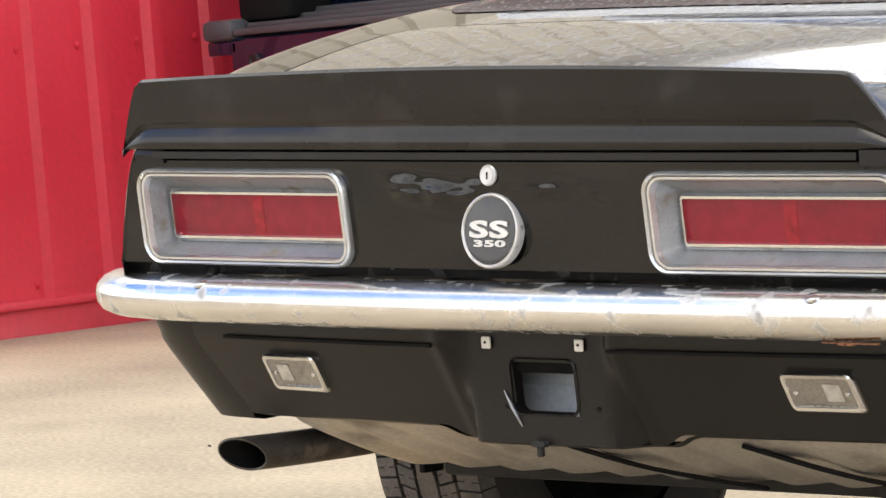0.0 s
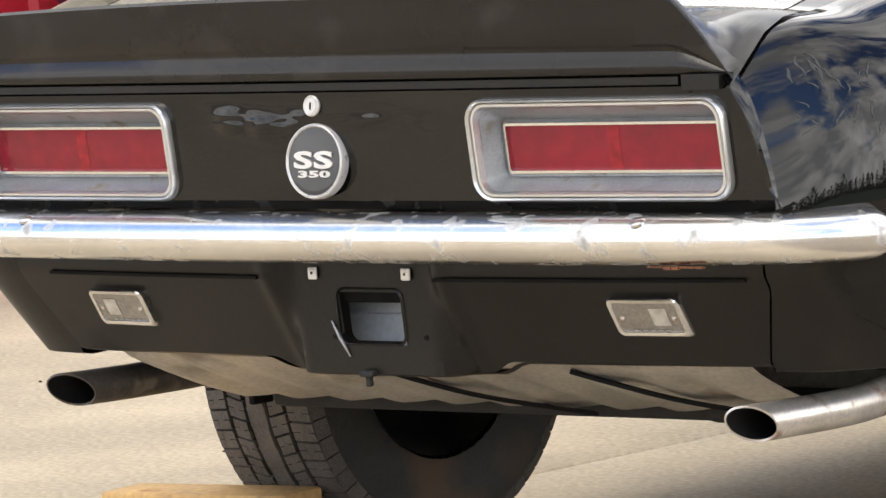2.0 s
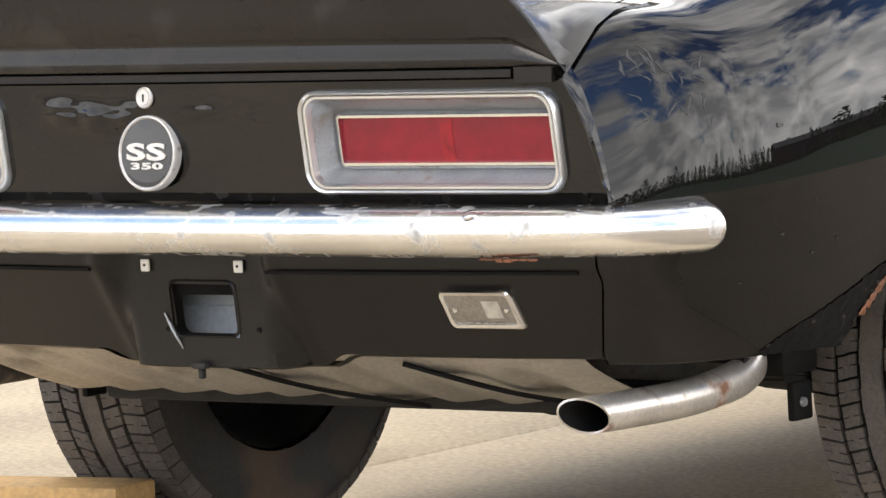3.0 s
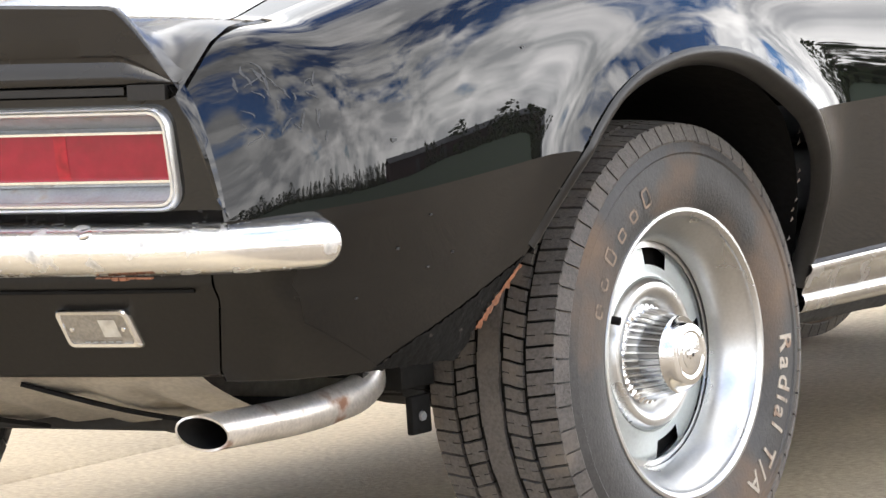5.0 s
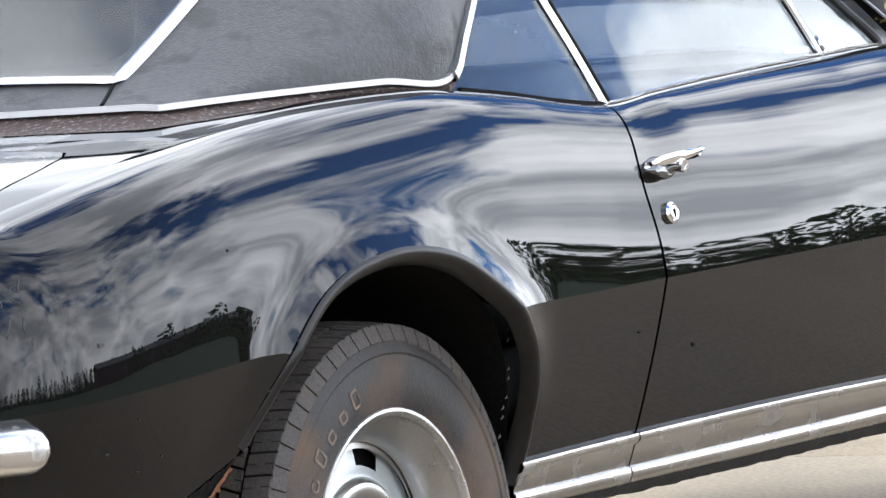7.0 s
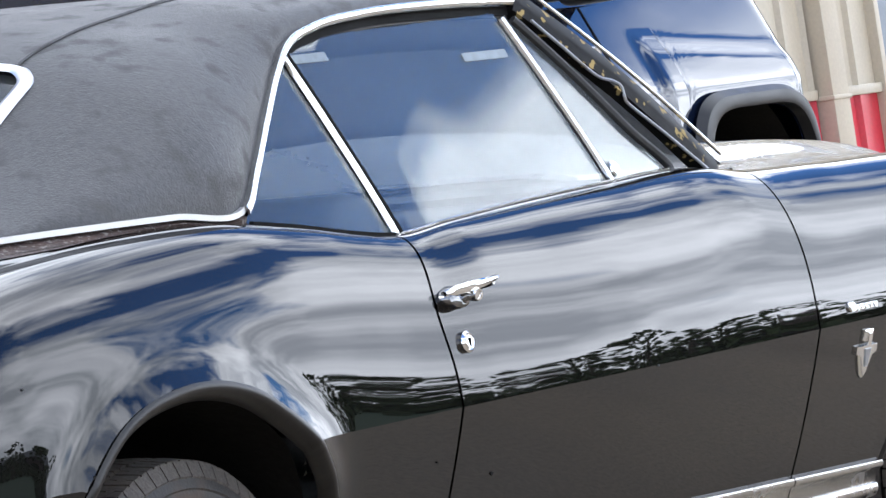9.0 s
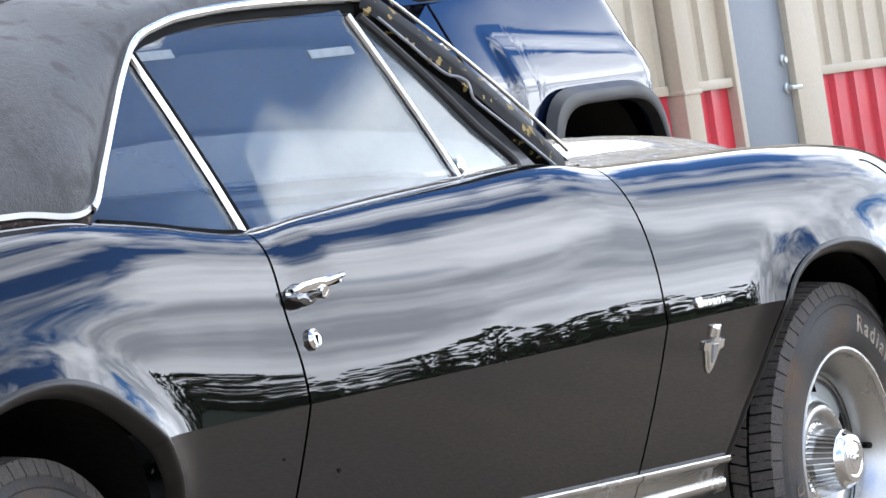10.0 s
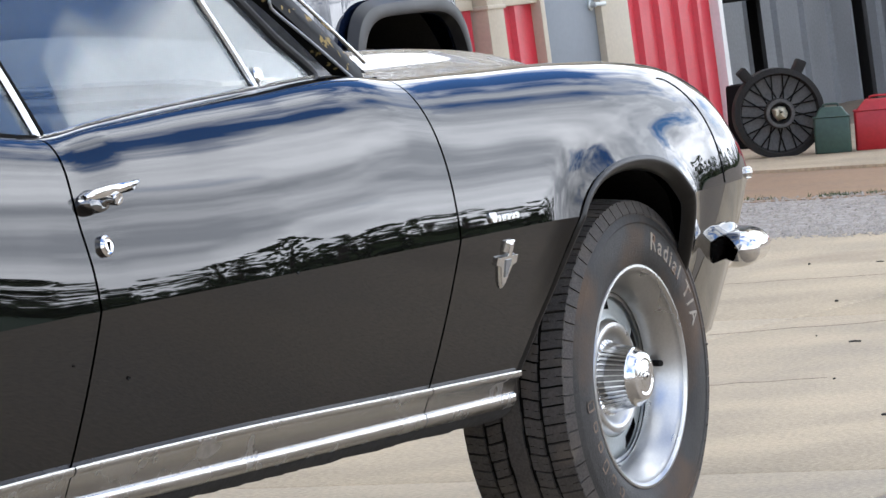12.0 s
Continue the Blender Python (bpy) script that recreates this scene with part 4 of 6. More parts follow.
both("emblem_fill", lambda: plate_shape([(-.012, .012), (.012, .012), (.004, -.020), (-.004, -.020)], E_Y, E_Z, .008), HOUSING, fenders)
for k in range(6):
    w, h = (.021, .018) if k == 0 else (.014, .012)
    both("nameplate_bar", lambda: plate_shape(rounded(w, h, .005, 3), 2.052 + .0185 * k + (.002 if k else 0), .681 - (.003 if k else 0), .004), BRIGHT, fenders, "chrome nameplate bar" if k == 0 else "")
both("nameplate_base", lambda: plate_shape(rounded(.105, .004, .0015, 2), 2.100, .674, .003), CHROME, fenders)

# ---- wheels ----
def wheel_meshes():
    """Rim, tyre, tread, cap and lettering round the x axis, outside towards +x."""
    out = {}
    bm = bmesh.new()
    lathe(bm, [(-.105, .195), (-.112, .215), (-.118, .245), (-.116, .285), (-.104, .310), (-.092, .317), (0, .3215), (.092, .317), (.104, .310), (.112, .296), (.1165, .283), (.1145, .280), (.118, .262), (.119, .243), (.1165, .222), (.113, .215), (.110, .2055), (.104, .198), (.100, .19)], 112)
    out["tyre"] = bm
    bm = bmesh.new()
    rnd = random.Random(5)
    n = 60
    wide = 2 * math.pi / n

    def ringpt(x, a, top):
        r = .3295 - .64 * x * x + .0004 * rnd.random() if top else .314
        return bm.verts.new((x, r * math.cos(a), r * math.sin(a)))

    def tread_block(xs, a0, a1):
        """One block between the angles a0(x) and a1(x)."""
        lines = [[ringpt(x, f(x), top) for x in xs] for top in (0, 1) for f in (a0, a1)]
        l0, l1, t0, t1 = lines
        for q in range(len(xs) - 1):
            bm.faces.new((t0[q], t0[q + 1], t1[q + 1], t1[q]))
            bm.faces.new((l0[q], l0[q + 1], t0[q + 1], t0[q]))
            bm.faces.new((l1[q], t1[q], t1[q + 1], l1[q + 1]))
        for q in (0, -1):
            bm.faces.new((l0[q], t0[q], t1[q], l1[q]))

    # five ribs: solid in the middle, cut by curved slots and short sipes either side
    for k, (x0, x1, lean) in enumerate(((-.102, -.062, .3), (-.056, -.024, -.55), (-.018, .018, 0), (.024, .056, .55), (.062, .102, -.3))):
        for i in range(n):
            jig = rnd.uniform(-.05, .05)
            mid = (x0 + x1) / 2

            def line(u, x, i=i, k=k, mid=mid, lean=lean * .4, half=(x1 - x0) / 2):
                v = (x - mid) / half
                return wide * (i + .37 * k + u + lean * (.30 * v + .16 * math.sin(2.2 * v)))
            g = .060 if k != 2 else 0.0
            notch = (.0022 if i % 2 else 0.0) if k in (1, 3) else (.0015 if i % 2 else 0.0) * (k == 2)
            a, b = x0 + notch, x1 - notch
            w3 = (b - a) / 3
            if k == 2:
                tread_block([a, mid, b], lambda x: line(0, x), lambda x: line(1, x))
                continue
            tread_block([a + w3, mid, b - w3], lambda x: line(g, x), lambda x: line(1 - g, x))
            for p, q in ((a, a + w3), (b - w3, b)):
                tread_block([p, q], lambda x: line(g, x), lambda x: line(.475 + jig, x))
                tread_block([p, q], lambda x: line(.525 + jig, x), lambda x: line(1 - g, x))
    for i in range(n):                  # shoulder lugs
        a0, wide = 2 * math.pi * i / n, 2 * math.pi / n
        for sx in (1, -1):
            pts = [(sx * .103, a0 + .045 * wide), (sx * .103, a0 + .955 * wide), (sx * .1135, a0 + .955 * wide), (sx * .1135, a0 + .045 * wide)]
            up = [bm.verts.new((x, r * math.cos(a), r * math.sin(a))) for (x, a), r in zip(pts, (.3215, .3215, .300, .300))]
            lo = [bm.verts.new((x * .985, r * math.cos(a), r * math.sin(a))) for (x, a), r in zip(pts, (.308, .308, .297, .297))]
            bm.faces.new(up)
            for j in range(4):
                bm.faces.new((lo[j], lo[(j + 1) % 4], up[(j + 1) % 4], up[j]))
    out["tread"] = bm
    # dark sleeve added under the blocks; the grooves' shade is its colour
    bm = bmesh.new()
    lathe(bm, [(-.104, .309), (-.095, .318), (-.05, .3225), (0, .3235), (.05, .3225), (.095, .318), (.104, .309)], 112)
    out["groove_shade"] = bm
    bm = bmesh.new()
    lathe(bm, [(-.10, .190), (-.02, .168), (.030, .160), (.046, .161), (.048, .150)], 96)
    lathe(bm, [(.048, .159), (.056, .1605), (.070, .166), (.086, .176), (.099, .1885), (.105, .1935), (.1075, .194), (.110, .1965), (.1125, .2005), (.112, .205), (.108, .207), (.100, .206)], 96)
    out["rim"] = bm
    # the dished centre with five slots
    bm = bmesh.new()
    prof = [(.038, .1585), (.038, .152), (.040, .145), (.042, .136), (.044, .126), (.047, .118), (.050, .113), (.0505, .110), (.0485, .1085), (.044, .106), (.040, .066), (.038, .058)]
    rows = []
    n = 150
    for i in range(n):
        w = 2 * math.pi * i / n
        rows.append([(a, r * math.cos(w), r * math.sin(w)) for a, r in prof])
    vs = sheet(bm, rows, closed_u=True)
    dead = []
    for f in bm.faces:
        c = f.calc_center_median()
        r, w = math.hypot(c.y, c.z), math.degrees(math.atan2(c.z, c.y))
        off = (w - 95 + 36) % 72 - 36
        if abs(off) < 12 and .125 < r < .150:
            dead.append(f)
    bmesh.ops.delete(bm, geom=dead, context="FACES")
    out["wheel_disc"] = bm
    bm = bmesh.new()                    # bright dome round the cap
    lathe(bm, [(.044, .1085), (.053, .1065), (.0595, .101), (.0615, .094), (.0600, .087), (.054, .080), (.046, .074), (.040, .070)], 96)
    out["dome_ring"] = bm
    bm = bmesh.new()
    lathe(bm, [(.02, 0), (.02, .165)], 48)
    out["brake_drum"] = bm
    # ribbed centre cap
    bm = bmesh.new()
    rows, n = [], 144
    for i in range(n):
        w = 2 * math.pi * i / n
        rib = 1.0 if i % 4 < 2 else .86
        rows.append([(a, r * (rib if k in (2, 3) else 1) * math.cos(w), r * (rib if k in (2, 3) else 1) * math.sin(w)) for k, (a, r) in enumerate(((.036, .072), (.046, .070), (.050, .0655), (.098, .0545), (.101, .0545), (.104, .051), (.110, .049), (.117, .043), (.119, .034), (.1175, .030), (.119, .026), (.120, .0)))])
    sheet(bm, rows, closed_u=True)
    bmesh.ops.remove_doubles(bm, verts=bm.verts, dist=1e-5)
    out["hub_cap"] = bm
    bm = bmesh.new()
    lathe(bm, [(.049, .0625), (.050, .0610), (.0975, .0508)], 48)
    out["cap_core"] = bm
    bm = bmesh.new()
    lathe(bm, [(.1195, .0), (.1205, .019), (.1195, .021)], 32)
    block(bm, .1205, .1225, -.012, .012, -.004, .004, .001)
    block(bm, .1205, .1225, -.004, .004, -.007, .007, .001)
    out["cap_emblem"] = bm
    # raised letters on the sidewall
    bm = words("Radial T/A", .046, .0012, 1.28, .0006)
    for v in bm.verts:
        a = -v.co.x / .2505
        r = .2505 + v.co.y
        v.co = (.1188 + .0012 * (1 if v.co.z > 0 else -1) - max(0, (r - .255)) * .09, r * math.sin(-a) * 1.0, r * math.cos(a))
    out["lettering"] = bm
    for k in range(6):                  # worn maker's name: blank shapes only
        bm = bmesh.new()
        a0 = radians(-30 + 9.5 * k)
        tall = (.018, .018, .028, .018, .018, .028)[k]
        outer, inner = rounded(.021, tall, .005, 3), rounded(.0125, tall - .0075, .002, 3)
        def put(u, v):
            r = .232 + tall / 2 + v
            return (.1196, r * math.sin(a0 + u / .25), r * math.cos(a0 + u / .25))
        sheet(bm, [[put(*q) for q in outer], [put(*q) for q in inner]], closed_v=True)
        out["name_shape_%d" % k] = bm
    bm = bmesh.new()
    sweep(bm, [(.060, .150, .010), (.075, .146, .010), (.088, .140, .010)], ring(10, .006), up=(0, 0, 1))
    out["valve_stem"] = bm
    return out


WHEEL_MATS = {"tyre": RUBBER, "tread": TREAD, "rim": WHEEL_BRIGHT, "wheel_disc": STEEL, "dome_ring": WHEEL_BRIGHT, "groove_shade": RECESS_BLACK, "brake_drum": BLACK, "hub_cap": BRIGHT, "cap_emblem": BRIGHT, "cap_core": SMOKE, "lettering": LETTER, "valve_stem": BLACK}
WHEEL_LABELS = {"rim": "silver five-slot wheel with a chrome trim ring", "tyre": "worn black radial tyre with brown dust", "tread": "worn ribbed tread", "hub_cap": "ribbed chrome centre cap", "lettering": "faded white sidewall letters"}
data = {}
for key, bm in wheel_meshes().items():
    me = bpy.data.meshes.new(key)
    bmesh.ops.recalc_face_normals(bm, faces=bm.faces)
    bm.to_mesh(me)
    bm.free()
    me.materials.append(WHEEL_MATS.get(key, LETTER_WORN))
    for p in me.polygons:
        p.use_smooth = key not in ("tread", "lettering")
    me.set_sharp_from_angle(angle=radians(32))
    data[key] = me
# side, axle, turn of the slots, turn of the letters
for sx, y, slots, letters in ((1, 0, -23, 119), (1, 2.746, -5, 44), (-1, 0, 30, 10), (-1, 2.746, 0, 200)):
    hub = Matrix.Translation((.731 if sx > 0 else -.718, y - .002, .334)) @ (Matrix.Identity(4) if sx > 0 else Matrix.Rotation(math.pi, 4, "Z"))
    wheel = new("wheel", data["rim"])
    wheel.parent, wheel.matrix_local = car, hub
    tagged(wheel, WHEEL_LABELS["rim"])
    for key in data:
        if key == "rim":
            continue
        o = new("name_shape" if key.startswith("name") else key, data[key])
        o.parent = wheel
        turn = -letters + 158 if key.startswith("name") else {"lettering": -letters, "wheel_disc": slots, "hub_cap": 0, "valve_stem": 0 if y else 150}.get(key, 0)
        o.matrix_local = Matrix.Rotation(radians(turn), 4, "X")
        tagged(o, WHEEL_LABELS.get(key, ""))

# ---- roof, glass, trim ----
EDGE = curve([(-.21, .625, .984), (-.1, .69, .988), (0, .742, .990), (.15, .775, .990), (.315, .790, .989), (.40, .760, 1.042), (.52, .713, 1.115), (.62, .676, 1.178), (.69, .656, 1.220), (.80, .643, 1.247), (.95, .636, 1.260), (1.2, .633, 1.264), (1.5, .622, 1.258)])
CROWN = curve([(-.21, .986), (-.1, 1.036), (0, 1.092), (.1, 1.152), (.2, 1.215), (.27, 1.254), (.4, 1.290), (.6, 1.314), (.9, 1.323), (1.2, 1.316), (1.5, 1.290)])
ROUND = curve([(-.21, 2.0), (.0, 2.3), (.25, 2.5), (.6, 2.5), (1.0, 2.3), (1.5, 2.2)])


def roof_at(x, y):
    xe, ze = EDGE(y)
    t = min(1, abs(x) / xe)
    n = ROUND(y)
    return ze + (CROWN(y) - ze) * (1 - t ** n) ** (1 / n)


def light_w(y):
    return .500 - .004 * (y + .10) / .36


def in_light(x, y, grow=0.0):
    """Inside the rear window, with rounded upper corners."""
    if not (-.105 - grow < y < .262 + grow):
        return False
    w = light_w(y) + grow
    if y > .222:
        w -= .04 * (1 - math.sqrt(max(0, 1 - ((y - .222) / (.040 + grow)) ** 2)))
    return abs(x) < w


def roof_sheet(pick, lift=0.0):
    bm = bmesh.new()
    ny, nx = 150, 64
    rows = []
    for j in range(ny + 1):
        y = -.205 + 1.70 * j / ny
        xe, ze = EDGE(y)
        row = []
        for i in range(-nx, nx + 1):
            t = math.sin(math.pi / 2 * i / nx)
            n = ROUND(y)
            row.append((xe * t, y, ze + (CROWN(y) - ze) * (1 - abs(t) ** n) ** (1 / n) + lift))
        rows.append(row)
    sheet(bm, rows)
    bmesh.ops.delete(bm, geom=[f for f in bm.faces if not pick(f.calc_center_median())], context="FACES")
    bmesh.ops.delete(bm, geom=[v for v in bm.verts if not v.link_faces], context="VERTS")
    return bm


roof = part("roof", roof_sheet(lambda c: not in_light(c.x, c.y)), VINYL, car, "black grained vinyl roof covering", 60)
part("rear_window", roof_sheet(lambda c: in_light(c.x, c.y, .012), -.006), PANE, car, "clear rear window", 60)
part("headlining", roof_sheet(lambda c: not in_light(c.x, c.y, .02) and c.y > -.15, -.03), FLOCK, roof, "", 60)
loop = []
for i in range(41):
    y = -.105 + .327 * i / 40
    loop.append((light_w(y), y))
for i in range(1, 13):
    a = math.pi / 2 * i / 12
    loop.append((light_w(.262) - .04 + .04 * math.cos(a), .222 + .04 * math.sin(a)))
ring_pts = loop + [(loop[-1][0] * (1 - 2 * i / 30), .262) for i in range(1, 30)] + [(-x, y) for x, y in loop[::-1]] + [(-.5 + i / 30, -.105) for i in range(1, 30)]
bm = bmesh.new()
sweep(bm, [(x, y, roof_at(x, y) + .003) for x, y in ring_pts], [(-.013, -.003), (-.010, .004), (0, .0065), (.010, .004), (.013, -.003)], closed=True)
part("window_trim", bm, ALUMINIUM, roof, "bright rear window moulding", 60)
# seams of the covering
for sx in (1, -1):
    bm = bmesh.new()
    line = []
    for i in range(50):
        u = i / 49
        y = .275 + 1.15 * u
        x = sx * (.455 - .03 * u)
        line.append((x, y, roof_at(x, y) + .001))
    sweep(bm, line, ring(6, .0035))
    part("roof_seam", bm, VINYL, roof)
    bm = bmesh.new()
    sweep(bm, [(sx * (.50 + .03 * i / 6), -.11 - .075 * i / 6, roof_at(.50 + .03 * i / 6, -.11 - .075 * i / 6) + .001) for i in range(7)], ring(6, .003))
    part("roof_seam", bm, BLACK, roof)
# bright moulding round the foot of the roof
foot = [(EDGE(.312 - .51 * i / 40)[0] + .004, .312 - .51 * i / 40, EDGE(.312 - .51 * i / 40)[1]) for i in range(41)]
foot += [(foot[-1][0] * (1 - i / 20), -.200 - .012 * math.sin(math.pi / 2 * i / 20), .987 + .003 * i / 20) for i in range(1, 21)]
both("foot_moulding", lambda: (lambda b: (sweep(b, foot, [(-.005, -.004), (.003, -.004), (.0048, 0), (.003, .0045), (-.005, .0045)]), b)[1])(bmesh.new()), ALUMINIUM, (roof, roof), "bright moulding along the foot of the roof", 50)
def gutter():
    """The grimy ledge between the roof's foot and the deck."""
    bm = bmesh.new()
    rows = []
    n = len(foot)
    for i, (x, y, z) in enumerate(foot):
        a, b = foot[max(i - 2, 0)], foot[min(i + 2, n - 1)]
        t = Vector((b[0] - a[0], b[1] - a[1], 0)).normalized()
        o = Vector((-t.y, t.x, 0))
        wide = .030 + .045 * min(1, max(0, (.15 - y) / .3))
        q = Vector((x, y, 0)) + o * wide
        q.x = min(q.x, X_TOP(q.y) - .001)
        rows.append([(x - o.x * .01, y - o.y * .01, z - .004), (x + o.x * .004, y + o.y * .004, z - .010), ((x + q.x) / 2, (y + q.y) / 2, (z - .010 + deck_z(q.x, q.y)) / 2 - .003), (q.x, q.y, deck_z(q.x, q.y) + .0012)])
    sheet(bm, rows)
    return bm


both("roof_gutter", gutter, mat("leaf grime", (0.045, 0.028, 0.022), 0.8, vary=0.7, scale=30, fine=160, bump=0.6, bump_scale=90, dirt=(0.20, 0.18, 0.16), dirt_at=0.56, dirt_scale=130, spread=0.08), (roof, roof), "grime and leaf litter in the roof gutter")
# drip rail and pillar trim
rail = [(EDGE(.315 + 1.145 * i / 90)[0] + .004, .315 + 1.145 * i / 90, EDGE(.315 + 1.145 * i / 90)[1] - .002) for i in range(91)]
both("drip_rail", lambda: (lambda b: (sweep(b, rail, [(-.003, -.008), (.008, -.008), (.011, -.002), (.010, .006), (.004, .010), (-.003, .008)], up=(1, 0, .3)), b)[1])(bmesh.new()), BRIGHT, (roof, roof), "bright drip rail", 50)
P_TOP, P_FOOT = Vector((.620, 1.475, 1.256)), Vector((.765, 1.860, .935))


def pillar():
    bm = bmesh.new()
    sweep(bm, [P_TOP.lerp(P_FOOT, i / 30) + Vector((.012 * math.sin(math.pi * i / 30), 0, .006 * math.sin(math.pi * i / 30))) for i in range(31)], [(-.030, -.012), (.028, -.016), (.030, .004), (.010, .012), (-.028, .010)], up=(1, .3, .4))
    return bm


pillars = both("windscreen_pillar", pillar, PEEL, label="black windscreen pillar with flaking yellow paint")
both("pillar_trim", lambda: (lambda b: (sweep(b, [P_TOP.lerp(P_FOOT, i / 30) + Vector((.022 + .012 * math.sin(math.pi * i / 30), .010, .020)) for i in range(30)], ring(8, .0036)), b)[1])(bmesh.new()), BRIGHT, pillars)

both("pillar_strip", lambda: (lambda b: (sweep(b, path([P_TOP.lerp(P_FOOT, u) + Vector((.030, -.018 + k, -.020 + k)) for u, k in ((.05, 0), (.2, 0), (.36, 0), (.43, .010), (.47, .012), (.50, .002), (.53, -.002), (.7, 0), (.92, 0))], 40), ring(6, .0028)), b)[1])(bmesh.new()), HOUSING, pillars, "loose bent strip along the pillar")


def glass_x(y, z):
    zb, xb = Z_TOP(y), X_TOP(y) - .014
    t = (z - zb) / (1.250 - zb)
    return xb + (.628 - xb) * t - .012 * t * (1 - t) * -1


def pane(corner, n=14, thick=.004):
    """A curved side pane between four corners (y, z): foot back, foot front, head front, head back."""
    bm = bmesh.new()
    fronts, backs = [], []
    for d, rows in ((0, fronts), (-thick, backs)):
        for j in range(n + 1):
            v = j / n
            row = []
            for i in range(n + 1):
                u = i / n
                q = [(1 - v) * ((1 - u) * corner[0][k] + u * corner[1][k]) + v * ((1 - u) * corner[3][k] + u * corner[2][k]) for k in (0, 1)]
                z = q[1]
                if v == 0:
                    z = Z_TOP(q[0]) - .01
                row.append((glass_x(q[0], max(z, Z_TOP(q[0]) - .01)) + d, q[0], z))
            rows.append(row)
    loops = [f + b[::-1] for f, b in zip(fronts, backs)]
    vs = sheet(bm, loops, closed_v=True)
    for r in (vs[0], vs[-1]):
        k = len(r)
        for i in range(k // 2 - 1):
            bm.faces.new((r[i], r[i + 1], r[k - 2 - i], r[k - 1 - i]))
    return bm


both("door_glass", lambda: pane([(.712, .91), (1.475, .935), (1.392, 1.238), (.688, 1.226)]), PANE, doors, "closed door window with sky in it", 60)
both("vent_glass", lambda: pane([(1.492, .935), (1.70, .944), (1.442, 1.215), (1.410, 1.232)]), PANE, doors, "closed vent window", 60)
both("quarter_glass", lambda: pane([(.325, .985), (.700, .915), (.676, 1.215), (.640, 1.175)]), PANE, quarters, "closed quarter window", 60)


def bar(points, r=.007, n=14, flat=1.0):
    bm = bmesh.new()
    sweep(bm, path([(glass_x(y, z) + .004, y, z) for y, z in points], n), ring(8, r, r * flat), up=(1, 0, 0))
    return bm


both("window_bar", lambda: bar([(.706, .915), (.702, 1.0), (.692, 1.12), (.684, 1.205)], .0068), BRIGHT, doors, "bright edge of the door window")
both("window_seal", lambda: bar([(.720, .915), (.714, 1.0), (.704, 1.12), (.694, 1.222)], .006), BLACK, doors)
both("vent_bar", lambda: bar([(1.484, .935), (1.455, 1.04), (1.425, 1.14), (1.400, 1.228)], .0068), BRIGHT, doors, "bright vent window bar")
both("vent_frame", lambda: bar([(1.475, .938), (1.70, .948), (1.62, 1.03), (1.52, 1.14), (1.435, 1.225)], .008, 40), FLOCK, doors)
both("vent_latch", lambda: disc_on(bmesh.new(), (glass_x(1.51, .965) + .003, 1.505, .966), (1, 0, .3), [(-.01, .014), (.004, .014), (.007, .010), (.007, 0)], 24), BRIGHT, doors, "round vent window latch")
both("head_seal", lambda: (lambda b: (sweep(b, [(EDGE(y)[0] - .012, y, EDGE(y)[1] - .018) for y in [.66 + .80 * i / 40 for i in range(41)]], [(-.012, -.012), (.010, -.012), (.012, .012), (-.012, .012)], up=(1, 0, .3)), b)[1])(bmesh.new()), BLACK, doors)
both("belt_trim", lambda: (lambda b: (sweep(b, [(X_TOP(y) - .006, y, Z_TOP(y) + .004) for y in [.70 + .99 * i / 40 for i in range(41)]], [(-.002, -.002), (.002, -.002), (.002, .0005), (-.001, .0015), (-.002, .001)]), b)[1])(bmesh.new()), BRIGHT, doors, "thin bright belt moulding")
both("belt_shelf", lambda: (lambda b: (sheet(b, [[(X_TOP(y), y, Z_TOP(y)), (X_TOP(y) - .01, y, Z_TOP(y) + .002), (X_TOP(y) - .09, y, Z_TOP(y) - .012), (X_TOP(y) - .10, y, Z_TOP(y) - .30)] for y in [.33 + 1.59 * i / 60 for i in range(61)]]), b)[1])(bmesh.new()), FLOCK, doors)
both("quarter_sill", lambda: (lambda b: (sweep(b, [(X_TOP(y) - .010, y, Z_TOP(y) + .004) for y in [.335 + .36 * i / 20 for i in range(21)]], [(-.004, -.003), (.004, -.003), (.004, .003), (-.004, .003)]), b)[1])(bmesh.new()), BLACK, quarters)

# windscreen, cowl, hood, nose
bm = bmesh.new()
rows = []
for j in range(13):
    v = j / 12
    w = .745 * (1 - v) + .605 * v
    rows.append([(w * u, (1.935 + .10 * (1 - u * u)) * (1 - v) + (1.485 + .03 * (1 - u * u)) * v, .945 * (1 - v) + (1.262 + .025 * (1 - u * u)) * v + .03 * v * (1 - v)) for u in [2 * i / 24 - 1 for i in range(25)]])
sheet(bm, rows)
part("windscreen", bm, PANE, car, "raked windscreen", 60)
HOOD_UP = curve([(1.9, .950), (2.1, .962), (2.5, .968), (2.9, .958), (3.2, .925), (3.4, .875), (3.62, .78)])


def hood_z(x, y):
    e = X_TOP(min(y, 3.5))
    t = min(1, abs(x) / e)
    edge = Z_TOP(min(y, 3.5))
    bulge = min(1, max(0, (.50 - abs(x)) / .16))
    bulge = bulge * bulge * (3 - 2 * bulge)
    return edge + (HOOD_UP(y) - edge) * (.30 * (1 - t ** 2.5) + .70 * bulge) - .004 * t ** 4 * (1 - t) * 12


def hood():
    bm = bmesh.new()
    rows = []
    for j in range(61):
        s = j / 60
        rows.append([(u * X_TOP(1.93 + 1.57 * s), 1.93 + (1.57 + .10 * (1 - u * u)) * s, hood_z(u * X_TOP(1.93 + 1.57 * s), 1.93 + 1.57 * s)) for u in [2 * i / 60 - 1 for i in range(61)]])
    sheet(bm, rows)
    return bm


